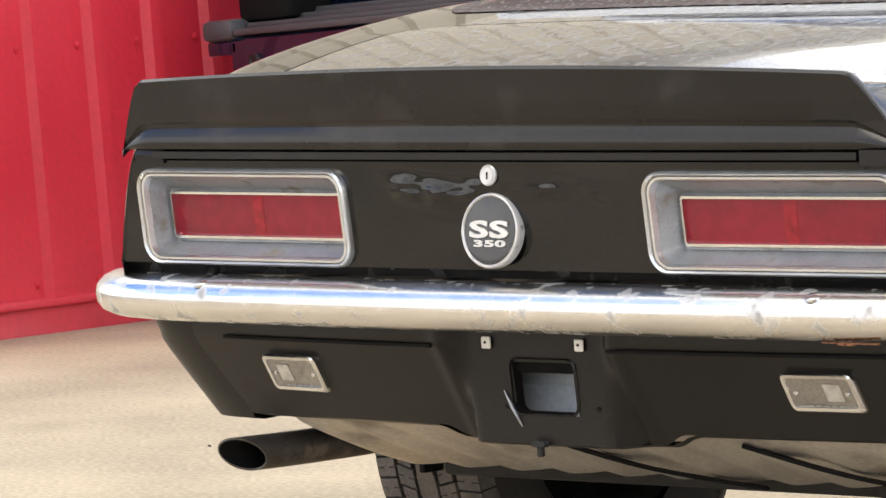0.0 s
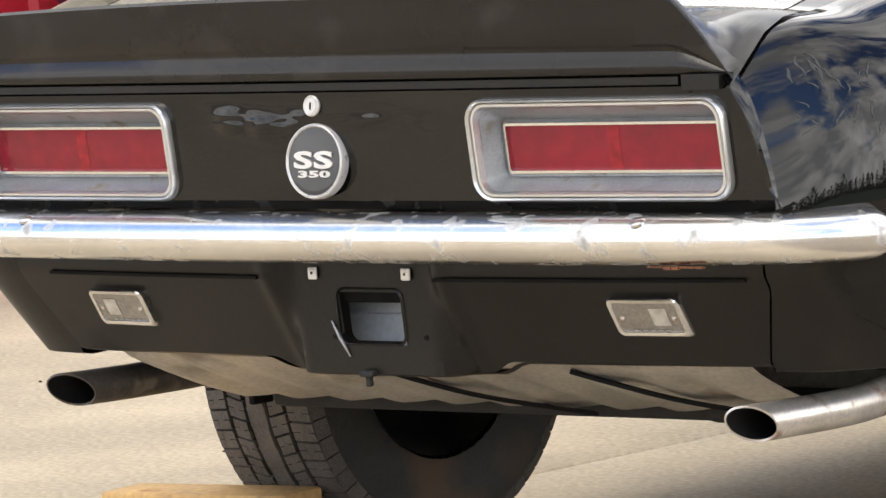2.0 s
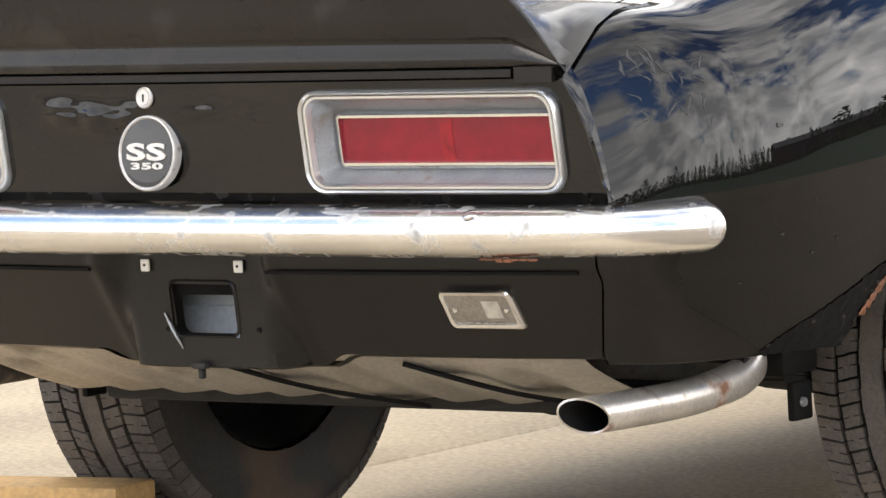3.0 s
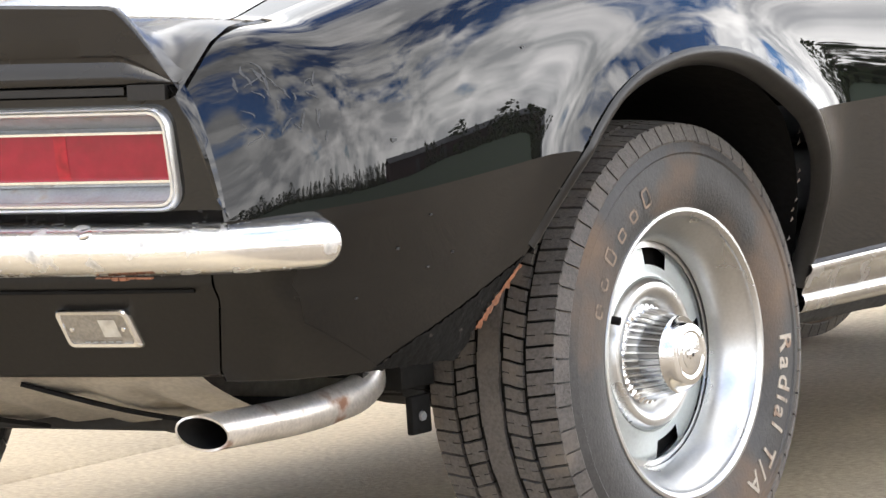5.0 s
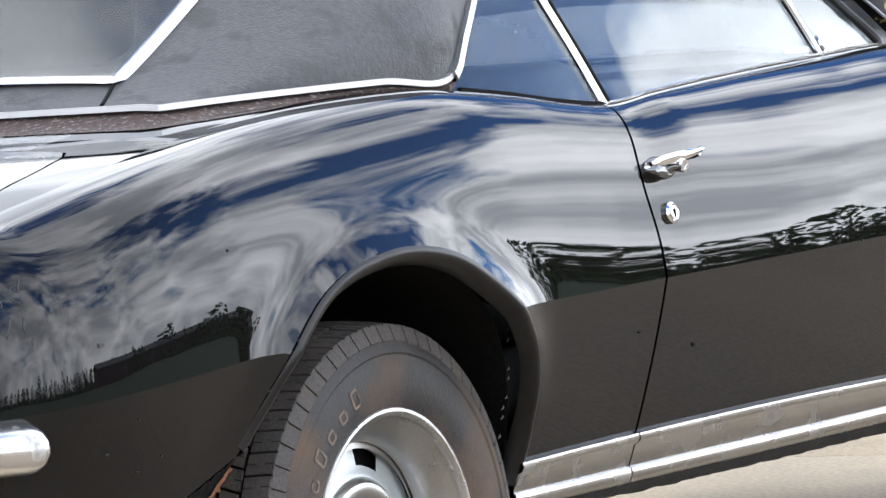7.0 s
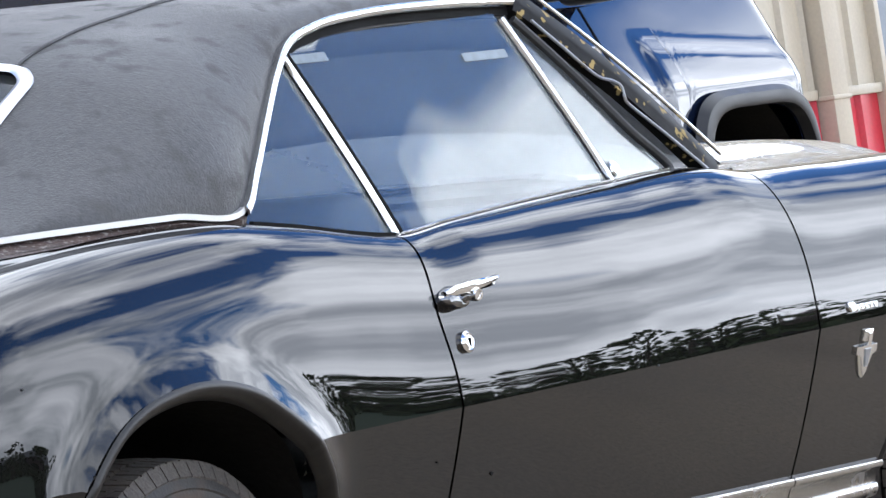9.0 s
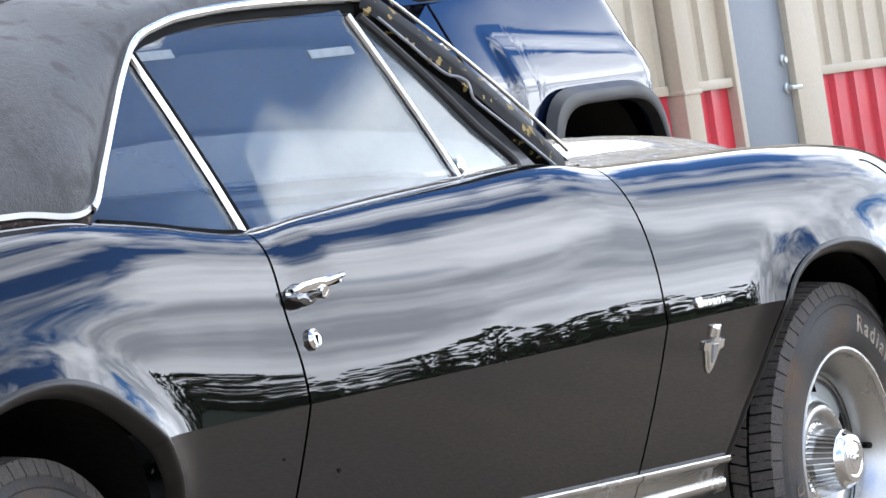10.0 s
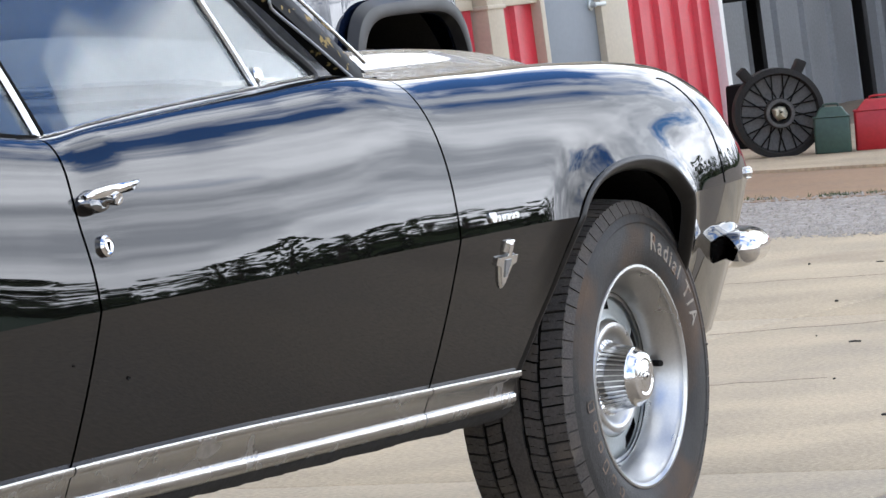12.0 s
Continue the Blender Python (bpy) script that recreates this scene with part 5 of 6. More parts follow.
# pale base and grey mottling stand in for sky reflected on black paint
part("hood", hood(), mat("hood paint with pale sky sheen", (0.07, 0.07, 0.07), 0.16, vary=0.3, scale=5, fine=140, coat=0.8, dirt=(0.22, 0.22, 0.22), dirt_at=0.52, dirt_scale=9, spread=0.2), car, "weathered black hood with a raised centre")
bm = bmesh.new()
sheet(bm, [[(u * .76, y, z) for u in (-1, -.5, 0, .5, 1)] for y, z in ((1.80, .93), (1.94, .938), (1.97, .90))])
part("cowl", bm, FLOCK, car)


def nose():
    bm = bmesh.new()
    rows = []
    for j in range(17):
        z = .40 + (.80 - .40) * j / 16
        e = min(flank(3.5, z, False), .735)
        rows.append([(u * e, 3.5 + .10 * (1 - u * u) - (.06 * max(0, .5 - z) / .1), z if j < 16 else hood_z(u * e, 3.5)) for u in [2 * i / 40 - 1 for i in range(41)]])
    sheet(bm, rows)
    return bm


part("nose_panel", nose(), PAINT, car, "black nose panel")
both("side_marker", lambda: disc_on(bmesh.new(), (flank(3.40, .66), 3.40, .66), (1, .6, 0), [(-.004, .012), (.006, .012), (.009, .008), (.009, 0)], 16), CHROME, fenders)
both("header_seam", lambda: (lambda b: (sweep(b, [(flank(y, z, False) + .0005, y, z) for y, z in [(2.985 + .16 * math.sin(math.pi / 2 * i / 24), .868 - .21 * (1 - math.cos(math.pi / 2 * i / 24))) for i in range(25)]], ring(5, .0012)), b)[1])(bmesh.new()), BLACK, fenders)

# ---- what shows of the cabin ----
def seat(x0, x1, y, back):
    bm = bmesh.new()
    block(bm, x0, x1, y, y + .50, .42, .58, .05, 3)
    s = part("seat", bm, SEAT, car, "dark vinyl car seat")
    bm = bmesh.new()
    block(bm, x0, x1, y - .06, y + .10, .55, back, .05, 3)
    part("backrest", bm, SEAT, s)


seat(.10, .62, .92, .98)
seat(-.62, -.10, .92, .98)
seat(-.60, .60, .14, .90)
bm = bmesh.new()
block(bm, -.70, .70, 1.55, 1.92, .74, .915, .04, 3)
part("dashboard", bm, FLOCK, car, "dark padded dashboard")
bm = bmesh.new()
lathe(bm, [(0.0 + .012 * math.sin(2 * math.pi * k / 10), .19 + .012 * math.cos(2 * math.pi * k / 10)) for k in range(11)], 48, "y")
for a in (90, 210, 330):
    sweep(bm, [(0, 0, 0), (.19 * math.cos(radians(a)), 0, .19 * math.sin(radians(a)))], ring(6, .008), up=(0, 1, 0))
bm.transform(Matrix.Translation((-.36, 1.42, .87)) @ Matrix.Rotation(radians(-25), 4, "X"))
part("steering_wheel", bm, BLACK, car, "thin black steering wheel")
bm = bmesh.new()
block(bm, -.70, .70, -.15, 1.95, .34, .40, .02)
block(bm, -.62, .62, -.19, .12, .40, .965, .02)
part("cabin_tub", bm, FLOCK, car)


# pale rectangles set on the right door window
for y, z, w in ((.762, 1.196, .105), (1.29, 1.172, .145)):
    bm = bmesh.new()
    sheet(bm, [[(glass_x(y + u, z + v) + .0012, y + u, z + v) for u in (-w / 2, 0, w / 2)] for v in (-.007, .007)])
    bmesh.ops.solidify(bm, geom=bm.faces[:], thickness=.0006)
    part("window_patch", bm, PALE_PATCH, car, "small pale sticker on the window glass")

# wax smears on the tail corner of the quarter panel
rnd = random.Random(31)
for k in range(26):
    y, z = rnd.uniform(-.885, -.80), rnd.uniform(.70, .80)
    bm = bmesh.new()
    line, a = [], rnd.uniform(1.0, 2.2)
    step = rnd.uniform(.0015, .0035)
    for i in range(9):
        line.append((y, z))
        a += rnd.uniform(-.45, .45)
        y, z = y + step * math.cos(a), z + step * math.sin(a)
    rows = []
    for i, (y, z) in enumerate(line):
        w = .0003 + .0013 * math.sin(math.pi * i / 8) * rnd.uniform(.4, 1)
        rows.append([(flank(y + q * w, z) + .0012, min(y + q * w, -.76), z) for q in (-1, 0, 1)])
    sheet(bm, rows)
    part("wax_smear", bm, WAX, quarters[0], "chalky smear of dried wax" if k == 0 else "")

# chips and specks in the paint
for y, z, r, m in ((-.797, .588, .004, 0), (-.721, .703, .005, 0), (-.66, .60, .0025, 0), (-.70, .56, .003, 0), (-.64, .53, .0025, 0), (-.60, .545, .002, 0), (-.74, .50, .002, 0), (.80, .543, .0045, 1), (1.311, .654, .003, 0), (.62, .58, .002, 1), (-.45, .80, .0025, 0)):
    bm = bmesh.new()
    q = [(y + r * rnd.uniform(.6, 1.3) * math.cos(a), z + .6 * r * rnd.uniform(.6, 1.3) * math.sin(a)) for a in [2 * math.pi * i / 9 for i in range(9)]]
    lo = [bm.verts.new((flank(b, c) - .001, b, c)) for b, c in q]
    hi = [bm.verts.new((flank(b, c) + .0018, b, c)) for b, c in q]
    bm.faces.new(hi)
    for i in range(9):
        bm.faces.new((lo[i], lo[(i + 1) % 9], hi[(i + 1) % 9], hi[i]))
    part("paint_chip", bm, (WAX, BLACK)[m], quarters[0] if y < .68 else doors[0])

# torn shreds of seal along the inner edge of the rear wheel opening
rnd = random.Random(41)
for k in (0, 1, 3, 4, 7, 8, 10, 11, 12, 14):
    u = k / 14
    y, z = .262 + .052 * u + rnd.uniform(-.003, .003), .665 - .20 * u
    w = rnd.uniform(.0015, .004) * (1.6 if k in (4, 11, 12) else 1)
    bm = bmesh.new()
    x = flank(.335, z) - .035
    sheet(bm, [[(x, y - w, z - 2 * w), (x + .003, y + w * .6, z - w)], [(x + .004, y - w * .5, z + w * .5), (x, y + w, z + 2 * w)]])
    bmesh.ops.solidify(bm, geom=bm.faces[:], thickness=.001)
    part("seal_shred", bm, LETTER, quarters[0], "torn pale shred of seal" if k == 0 else "")
# ---- yard ----
CONCRETE = mat("pale worn concrete", (0.375, 0.308, 0.212), 0.85, vary=0.36, scale=1.7, fine=75, bump=0.5, bump_scale=110, dirt=(0.27, 0.203, 0.13), dirt_at=0.60, dirt_scale=0.8, spread=0.2)
# for the almost unseen right-hand slab, darkened to dim reflections on the car
CONCRETE_DIM = mat("darkened brown-grey concrete", (0.25, 0.205, 0.15), 0.85, vary=0.25, scale=1.7, fine=75, bump=0.5, bump_scale=110, dirt=(0.20, 0.155, 0.11), dirt_at=0.60, dirt_scale=0.8, spread=0.2)
EARTH = mat("dusty earth", (0.20, 0.16, 0.115), 0.95, vary=0.25, scale=0.6, fine=14, bump=0.4, bump_scale=40)
DIRT = mat("sandy orange dirt", (0.28, 0.185, 0.112), 0.95, vary=0.2, scale=2.0, fine=30, bump=0.5, bump_scale=50)
GRAVEL = mat("grey crushed gravel", (0.30, 0.275, 0.25), 0.95, vary=0.55, scale=14, fine=70, bump=1.0, bump_scale=45)
GRASS = mat("mown grass", (0.030, 0.060, 0.018), 0.95, vary=0.4, scale=0.5, fine=8, bump=0.5, bump_scale=20)
DARK_CRACK = mat("dirt in a crack", (0.10, 0.08, 0.06), 0.95, vary=0.3, scale=20)
TIMBER = mat("sawn yellow pine", (0.50, 0.31, 0.12), 0.7, vary=0.3, scale=9, fine=90, bump=0.2, dirt=(0.32, 0.17, 0.06), dirt_at=0.58, dirt_scale=10, spread=0.1)

bm = bmesh.new()
bmesh.ops.create_grid(bm, x_segments=40, y_segments=40, size=900)
ground = part("ground", bm, EARTH)
ground.matrix_world = TILT @ Matrix.Translation((0, 0, -.03))
tagged(ground, "dusty earth under and around the concrete yard", "ground", kind="structure")


def patch(name, x0, x1, y0, y1, z, material, label, category, wobble=0.0, n=60, seed=1):
    """A sheet of ground with an uneven near edge and a small depth."""
    rnd = random.Random(seed)
    bm = bmesh.new()
    rows = []
    for i in range(n + 1):
        x = x0 + (x1 - x0) * i / n
        w = wobble * (rnd.random() - .5)
        rows.append([(x, y0 + w, z - .02), (x, y0 + w, z), (x, (y0 + y1) / 2, z), (x, y1, z)])
    sheet(bm, rows)
    ob = part(name, bm, material)
    ob.matrix_world = TILT
    return tagged(ob, label, category, kind="structure")


patch("gravel_strip", -5.55, 40, 11.38, 13.7, -.006, GRAVEL, "loose grey gravel strip beside the concrete", "gravel", .10, 160, 2)
patch("dirt_strip", -5.55, 40, 13.6, 15.7, -.002, DIRT, "sandy orange dirt in front of the shed", "dirt", .10, 120, 3)
patch("shed_apron", -5.55, 6, 15.55, 24, .012, CONCRETE, "old concrete apron at the open shed bay", "pavement", .02, 80, 4)
patch("lawn", 15.5, 300, -300, 300, .005, GRASS, "mown green grass beyond the yard", "lawn", .4, 80, 5)

# slabs with open joints
pavement = thing("pavement", "pale concrete yard poured in large slabs", "pavement", TILT, kind="structure")
SLAB_X = [-5.56, -1.05, .93, 15.4]
SLAB_Y = [-20, -15.9, -11.9, -7.9, -3.9, .08, 4.08, 7.95, 11.40]
for x0, x1 in zip(SLAB_X, SLAB_X[1:]):
    for y0, y1 in zip(SLAB_Y, SLAB_Y[1:]) if x0 < .5 else ((-20, 11.40),):
        bm = bmesh.new()
        g = .004
        b = .006
        top = [(x0 + g + b, y0 + g + b), (x1 - g - b, y0 + g + b), (x1 - g - b, y1 - g - b), (x0 + g + b, y1 - g - b)]
        edge = [(x0 + g, y0 + g), (x1 - g, y0 + g), (x1 - g, y1 - g), (x0 + g, y1 - g)]
        sheet(bm, [[(x, y, -.03) for x, y in edge], [(x, y, -.004) for x, y in edge], [(x, y, 0) for x, y in top]], closed_v=True)
        bm.faces.new([bm.verts.new((x, y, 0)) for x, y in top])
        bmesh.ops.remove_doubles(bm, verts=bm.verts, dist=1e-5)
        part("slab", bm, CONCRETE if x0 < .5 else CONCRETE_DIM, pavement)

# hairline cracks in the concrete
rnd = random.Random(8)
for xa, ya, xb, yb in ((-2.0, 7.1, .3, 8.1), (-2.6, 9.1, -.6, 9.6), (-1.9, 5.6, -.2, 6.1), (-1.2, 9.9, .4, 10.3)):
    line = [(xa + (xb - xa) * i / 40, ya + (yb - ya) * i / 40 + rnd.uniform(-.02, .02), .0012) for i in range(41)]
    bm = bmesh.new()
    sweep(bm, line, [(-.0018, 0), (.0018, 0), (.0012, .0006), (-.0012, .0006)], cap=False)
    part("crack", bm, DARK_CRACK, pavement)

# twigs and crumbs on the concrete
bm = bmesh.new()
rnd = random.Random(12)
for k in range(70):
    x, y = rnd.uniform(-3.5, 1.5), rnd.uniform(3.5, 11)
    if k > 45:
        x, y = rnd.uniform(-4.5, -1.2), rnd.uniform(-2, 2.5)
    s = rnd.uniform(.003, .006) if k <= 45 else rnd.uniform(.002, .004)
    a = rnd.uniform(0, 3.14)
    l = s * rnd.choice((1, 1.3, 4))
    c, d = math.cos(a), math.sin(a)
    sweep(bm, [(x - c * l, y - d * l, s * .4), (x + .3 * d * s, y, s * .7), (x + c * l, y + d * l, s * .4)], ring(5, s * .6))
litter = part("litter", bm, SOOT)
litter.matrix_world = TILT
tagged(litter, "twigs and crumbs scattered on the concrete", "litter", kind="stuff")

# loose stones of the gravel strip
rnd = random.Random(77)
vs_, fs_ = [], []
for k in range(8500):
    x = rnd.uniform(-5.0, -.4)
    y = rnd.uniform(11.25, 13.7) if k % 5 else rnd.uniform(11.2, 11.7)
    s = rnd.uniform(.004, .013) * (1.4 if k % 23 == 0 else 1)
    b = len(vs_)
    a = rnd.uniform(0, 6.28)
    for q in range(4):
        w = a + q * 1.57 + rnd.uniform(-.4, .4)
        vs_.append((x + s * math.cos(w) * rnd.uniform(.7, 1.2), y + s * math.sin(w) * rnd.uniform(.7, 1.2), s * rnd.uniform(.0, .35)))
    vs_ += [(x + s * rnd.uniform(-.3, .3), y + s * rnd.uniform(-.3, .3), s * rnd.uniform(.6, 1.0))]
    fs_ += [(b, b + 1, b + 4), (b + 1, b + 2, b + 4), (b + 2, b + 3, b + 4), (b + 3, b, b + 4)]
me = bpy.data.meshes.new("gravel_stones")
me.from_pydata(vs_, [], fs_)
STONE = mat("broken limestone", (0.30, 0.275, 0.245), 0.9, vary=0.5, scale=30, fine=200)
me.materials.append(STONE)
stones = new("gravel_stones", me)
stones.matrix_world = TILT
tagged(stones, "pale broken stones of the gravel strip", "gravel", kind="stuff")

# weeds where the gravel meets the dirt
vs_, fs_ = [], []
for k in range(420):
    cx, cy = rnd.choice(((-3.28, 13.62), (-3.22, 13.64), (-3.05, 13.66), (-2.6, 13.62), (-3.6, 13.62), (-2.75, 13.6)))
    x, y = cx + rnd.gauss(0, .05), cy + rnd.gauss(0, .02)
    a, l = rnd.uniform(0, 6.28), rnd.uniform(.008, .022)
    b = len(vs_)
    dx, dy = math.cos(a), math.sin(a)
    vs_ += [(x - dy * .002, y + dx * .002, 0), (x + dy * .002, y - dx * .002, 0), (x + dx * l * .7, y + dy * l * .7, l)]
    fs_.append((b, b + 1, b + 2))
me = bpy.data.meshes.new("weeds")
me.from_pydata(vs_, [], fs_)
me.materials.append(GRASS)
weeds = new("weeds", me)
weeds.matrix_world = TILT
tagged(weeds, "sparse green weeds along the gravel edge", "weeds", kind="stuff")

bm = bmesh.new()
block(bm, -.17, .17, -.055, .055, 0, .13, .006)
chock = part("wheel_chock", bm, TIMBER)
chock.matrix_world = TILT @ pose(-.80, -.345, 0.001, 0, 0, 8)
tagged(chock, "short yellow pine block chocking the rear tyre", "chock")

# ---- the metal shed along the yard ----
RED_METAL = mat("red painted sheet steel", (0.52, 0.018, 0.036), 0.45, 0.0, vary=0.12, scale=3, fine=60, dirt=(0.40, 0.016, 0.030), dirt_at=0.6, dirt_scale=2.5, spread=0.2, coat=0.08)
BEIGE = mat("cream painted sheet steel", (0.50, 0.44, 0.33), 0.5, vary=0.08, scale=3, fine=60)
DOOR_GREY = mat("grey-blue painted steel door", (0.20, 0.225, 0.25), 0.45, vary=0.06, scale=2, fine=50)
INSIDE = mat("galvanised inner wall", (0.25, 0.255, 0.26), 0.5, 0.4, vary=0.15, scale=4, fine=60)
BASE_X, BASE_Z = -5.5913, .3126
shed = thing("metal_shed", "long red and cream sheet-metal shed with a grey door", "shed", Matrix.Translation((BASE_X, 0, BASE_Z)))


def ribbed(name, y0, y1, z0, z1, material, x=0.0, pitch=.222, phase=.05, height=.024, parent=None, label=""):
    """A stretch of ribbed sheet from y0 to y1."""
    ys = {y0: 0.0, y1: 0.0}
    k = math.floor((y0 - phase) / pitch) - 1
    while phase + k * pitch < y1 + pitch:
        c = phase + k * pitch
        for d, h in ((-.034, 0), (-.018, height), (.018, height), (.034, 0)):
            if y0 < c + d < y1:
                ys[c + d] = h
        k += 1
    bm = bmesh.new()
    rows = [[(x + h, y, z0), (x + h, y, (z0 + z1) / 2), (x + h, y, z1)] for y, h in sorted(ys.items())]
    sheet(bm, rows)
    return part(name, bm, material, parent or shed, label, 20)


def trim(name, x0, x1, y0, y1, z0, z1, material, parent=None, bevel=.004, label=""):
    bm = bmesh.new()
    block(bm, x0, x1, y0, y1, z0, z1, bevel)
    return part(name, bm, material, parent or shed, label)


HIGH = 4.2
SPLIT = .815
runs = ((2.6, 15.36), (15.54, 16.015), (16.965, 18.0), (24.0, 30.0))
for y0, y1 in runs:
    if y0 < 7:
        ribbed("red_sheet", y0, 7.0, .085, 1.4, RED_METAL, label="ribbed red wall sheet")
        ribbed("cream_sheet", y0, 7.0, 1.4, HIGH, BEIGE, label="ribbed cream wall sheet")
        trim("skirt", -.05, .012, y0, 7.0, -.10, .075, RED_METAL)
        trim("skirt_ledge", -.01, .036, y0, 7.0, .066, .090, RED_METAL)
        y0 = 7.0
    ribbed("red_sheet", y0, y1, .085, SPLIT - .02, RED_METAL, label="ribbed red wall sheet")
    ribbed("cream_sheet", y0, y1, SPLIT + .02, HIGH, BEIGE, label="ribbed cream wall sheet")
    trim("flashing", .0, .034, y0, y1, SPLIT - .022, SPLIT + .022, BEIGE)
    trim("skirt", -.05, .012, y0, y1, -.10, .075, RED_METAL)
    trim("skirt_ledge", -.01, .036, y0, y1, .066, .090, RED_METAL)
ribbed("cream_sheet", 15.98, 17.1, 1.66, HIGH, BEIGE)
ribbed("cream_sheet", 18.0, 24.0, 3.0, HIGH, BEIGE)
trim("corner_post", -.02, .10, 15.37, 15.53, -.1, HIGH, BEIGE, label="cream downpipe post")
trim("post_band", -.02, .108, 15.36, 15.54, SPLIT - .03, SPLIT - .01, BEIGE)
trim("door_jamb", -.06, .045, 16.665, 16.96, -.1, 1.70, BEIGE)
trim("door_jamb", -.06, .05, 16.015, 16.06, -.1, 1.70, BEIGE)
trim("bay_trim", -.12, .05, 17.985, 18.035, -.15, 3.0, WHITE)
door = trim("shed_door", -.05, .012, 16.06, 16.665, -.05, 1.66, DOOR_GREY, label="grey-blue steel door with a lever handle")
bm = bmesh.new()
disc_on(bm, (.012, 16.61, .885), (1, 0, 0), [(0, .026), (.008, .026), (.012, .018), (.022, .016), (.022, 0)], 24)
part("deadbolt", bm, STEEL, door, "brushed steel deadbolt")
bm = bmesh.new()
disc_on(bm, (.012, 16.61, .755), (1, 0, 0), [(0, .026), (.008, .026), (.012, .016), (.030, .012), (.030, 0)], 24)
block(bm, .036, .050, 16.60, 16.715, .745, .765, .004)
part("lever", bm, STEEL, door, "brushed steel lever handle")
for k in range(9):
    for z in (.835 - .012, .125):
        yk = 3.05 + .222 * k
        bm = bmesh.new()
        disc_on(bm, (.002, yk + .052, z if z < .5 else .745 + .0 * k), (1, 0, 0), [(0, .011), (.003, .010), (.004, .006), (.008, .006), (.008, 0)], 10)
        part("wall_screw", bm, RED_METAL, shed)
trim("roof_slab", -9.0, .35, 2.5, 30, HIGH, HIGH + .12, BEIGE)
trim("end_wall", -9.0, -.02, 2.5, 2.6, -.1, HIGH, BEIGE)
trim("end_wall", -9.0, -.02, 30.0, 30.1, -.1, HIGH, BEIGE)
trim("back_wall", -9.1, -9.0, 2.5, 30, -.1, HIGH, BEIGE)
ribbed("inner_wall", 17.2, 24.5, -.1, HIGH, INSIDE, x=-1.5, pitch=.39, height=.03, label="galvanised ribbed wall inside the bay")
trim("bay_side", -1.5, -.12, 17.16, 17.2, -.1, HIGH, INSIDE)
trim("bay_side", -1.5, -.12, 24.3, 24.34, -.1, HIGH, INSIDE)

# things in and before the open bay
def stand(x, y, z=0.0, turn=0.0):
    return TILT @ pose(x, y, z, 0, 0, turn)


RAG = mat("grimy cream rag", (0.46, 0.43, 0.33), 0.85, vary=0.4, scale=40)
WEB = mat("dusty grey cast iron", (0.075, 0.073, 0.070), 0.7, vary=0.4, scale=20, fine=120)
bm = bmesh.new()
R1 = .205
lathe(bm, [(-.05, R1 * .80), (-.055, R1), (.045, R1), (.05, R1 * .88), (.02, R1 * .84), (.01, R1 * .5), (.02, R1 * .34), (.06, R1 * .33), (.06, R1 * .24), (.03, R1 * .22), (.03, 0)], 48)
hubcast = part("spoked_drum", bm, SOOT, None)
hubcast.matrix_world = stand(-4.76, 16.66, R1 + .002, -58)
tagged(hubcast, "greasy black spoked drum standing on edge", "machine part")
bm = bmesh.new()
lathe(bm, [(.022, R1 * .33), (.016, R1 * .6), (.024, R1 * .83)], 40)
part("web", bm, WEB, hubcast, "dusty grey web behind the spokes")
bm = bmesh.new()
lathe(bm, [(.058, R1 * .235), (.066, R1 * .245), (.066, R1 * .31), (.058, R1 * .33)], 32)
part("hub_ring", bm, WEB, hubcast)
for k in range(26):
    bm = bmesh.new()
    a, b = 2 * math.pi * k / 26, 2 * math.pi * (k + (.9 if k % 2 else -.9)) / 26
    sweep(bm, [(.022, R1 * .34 * math.cos(a), R1 * .34 * math.sin(a)), (.030, R1 * .86 * math.cos(b), R1 * .86 * math.sin(b))], ring(5, .0035))
    part("spoke", bm, BLACK, hubcast)
for a in (62, 128):
    bm = bmesh.new()
    block(bm, -.045, .04, -.022, .022, R1 - .01, R1 + .055, .006)
    bm.transform(Matrix.Rotation(radians(a - 90), 4, "X"))
    part("lug", bm, SOOT, hubcast)
bm = bmesh.new()
lathe(bm, [(.075, .004), (.072, .014), (.082, .018), (.068, .026), (.05, .034), (.03, .036)], 7)
for v in bm.verts:
    v.co += Vector((.012 * math.sin(v.co.y * 190), .006 * math.sin(v.co.z * 260), .006 * math.cos(v.co.y * 230)))
part("rag", bm, RAG, hubcast, "crumpled pale rag in the hub")


def can(name, x, y, w, d, h, material, label, turn):
    root = thing(name, label, "can", stand(x, y, .013, turn))
    bm = bmesh.new()
    rows = [[(x * k, y * k, z) for x, y in rounded(w, d, .014, 3)] for z, k in ((0, .98), (.004, 1), (h * .76, 1), (h * .78, .97), (h * .98, .62), (h, .56))]
    vs = sheet(bm, rows, closed_v=True)
    bm.faces.new(vs[-1])
    part("can_body", bm, material, root)
    bm = bmesh.new()
    sweep(bm, path([(-w * .2, 0, h - .002), (-w * .17, 0, h + .012), (w * .17, 0, h + .012), (w * .2, 0, h - .002)], 14), ring(7, .005), up=(0, 1, 0))
    part("can_handle", bm, material, root)
    bm = bmesh.new()
    block(bm, -w / 2 - .003, w / 2 + .003, -d / 2 - .003, d / 2 + .003, h * .78, h * .80, .002)
    part("can_seam", bm, material, root)


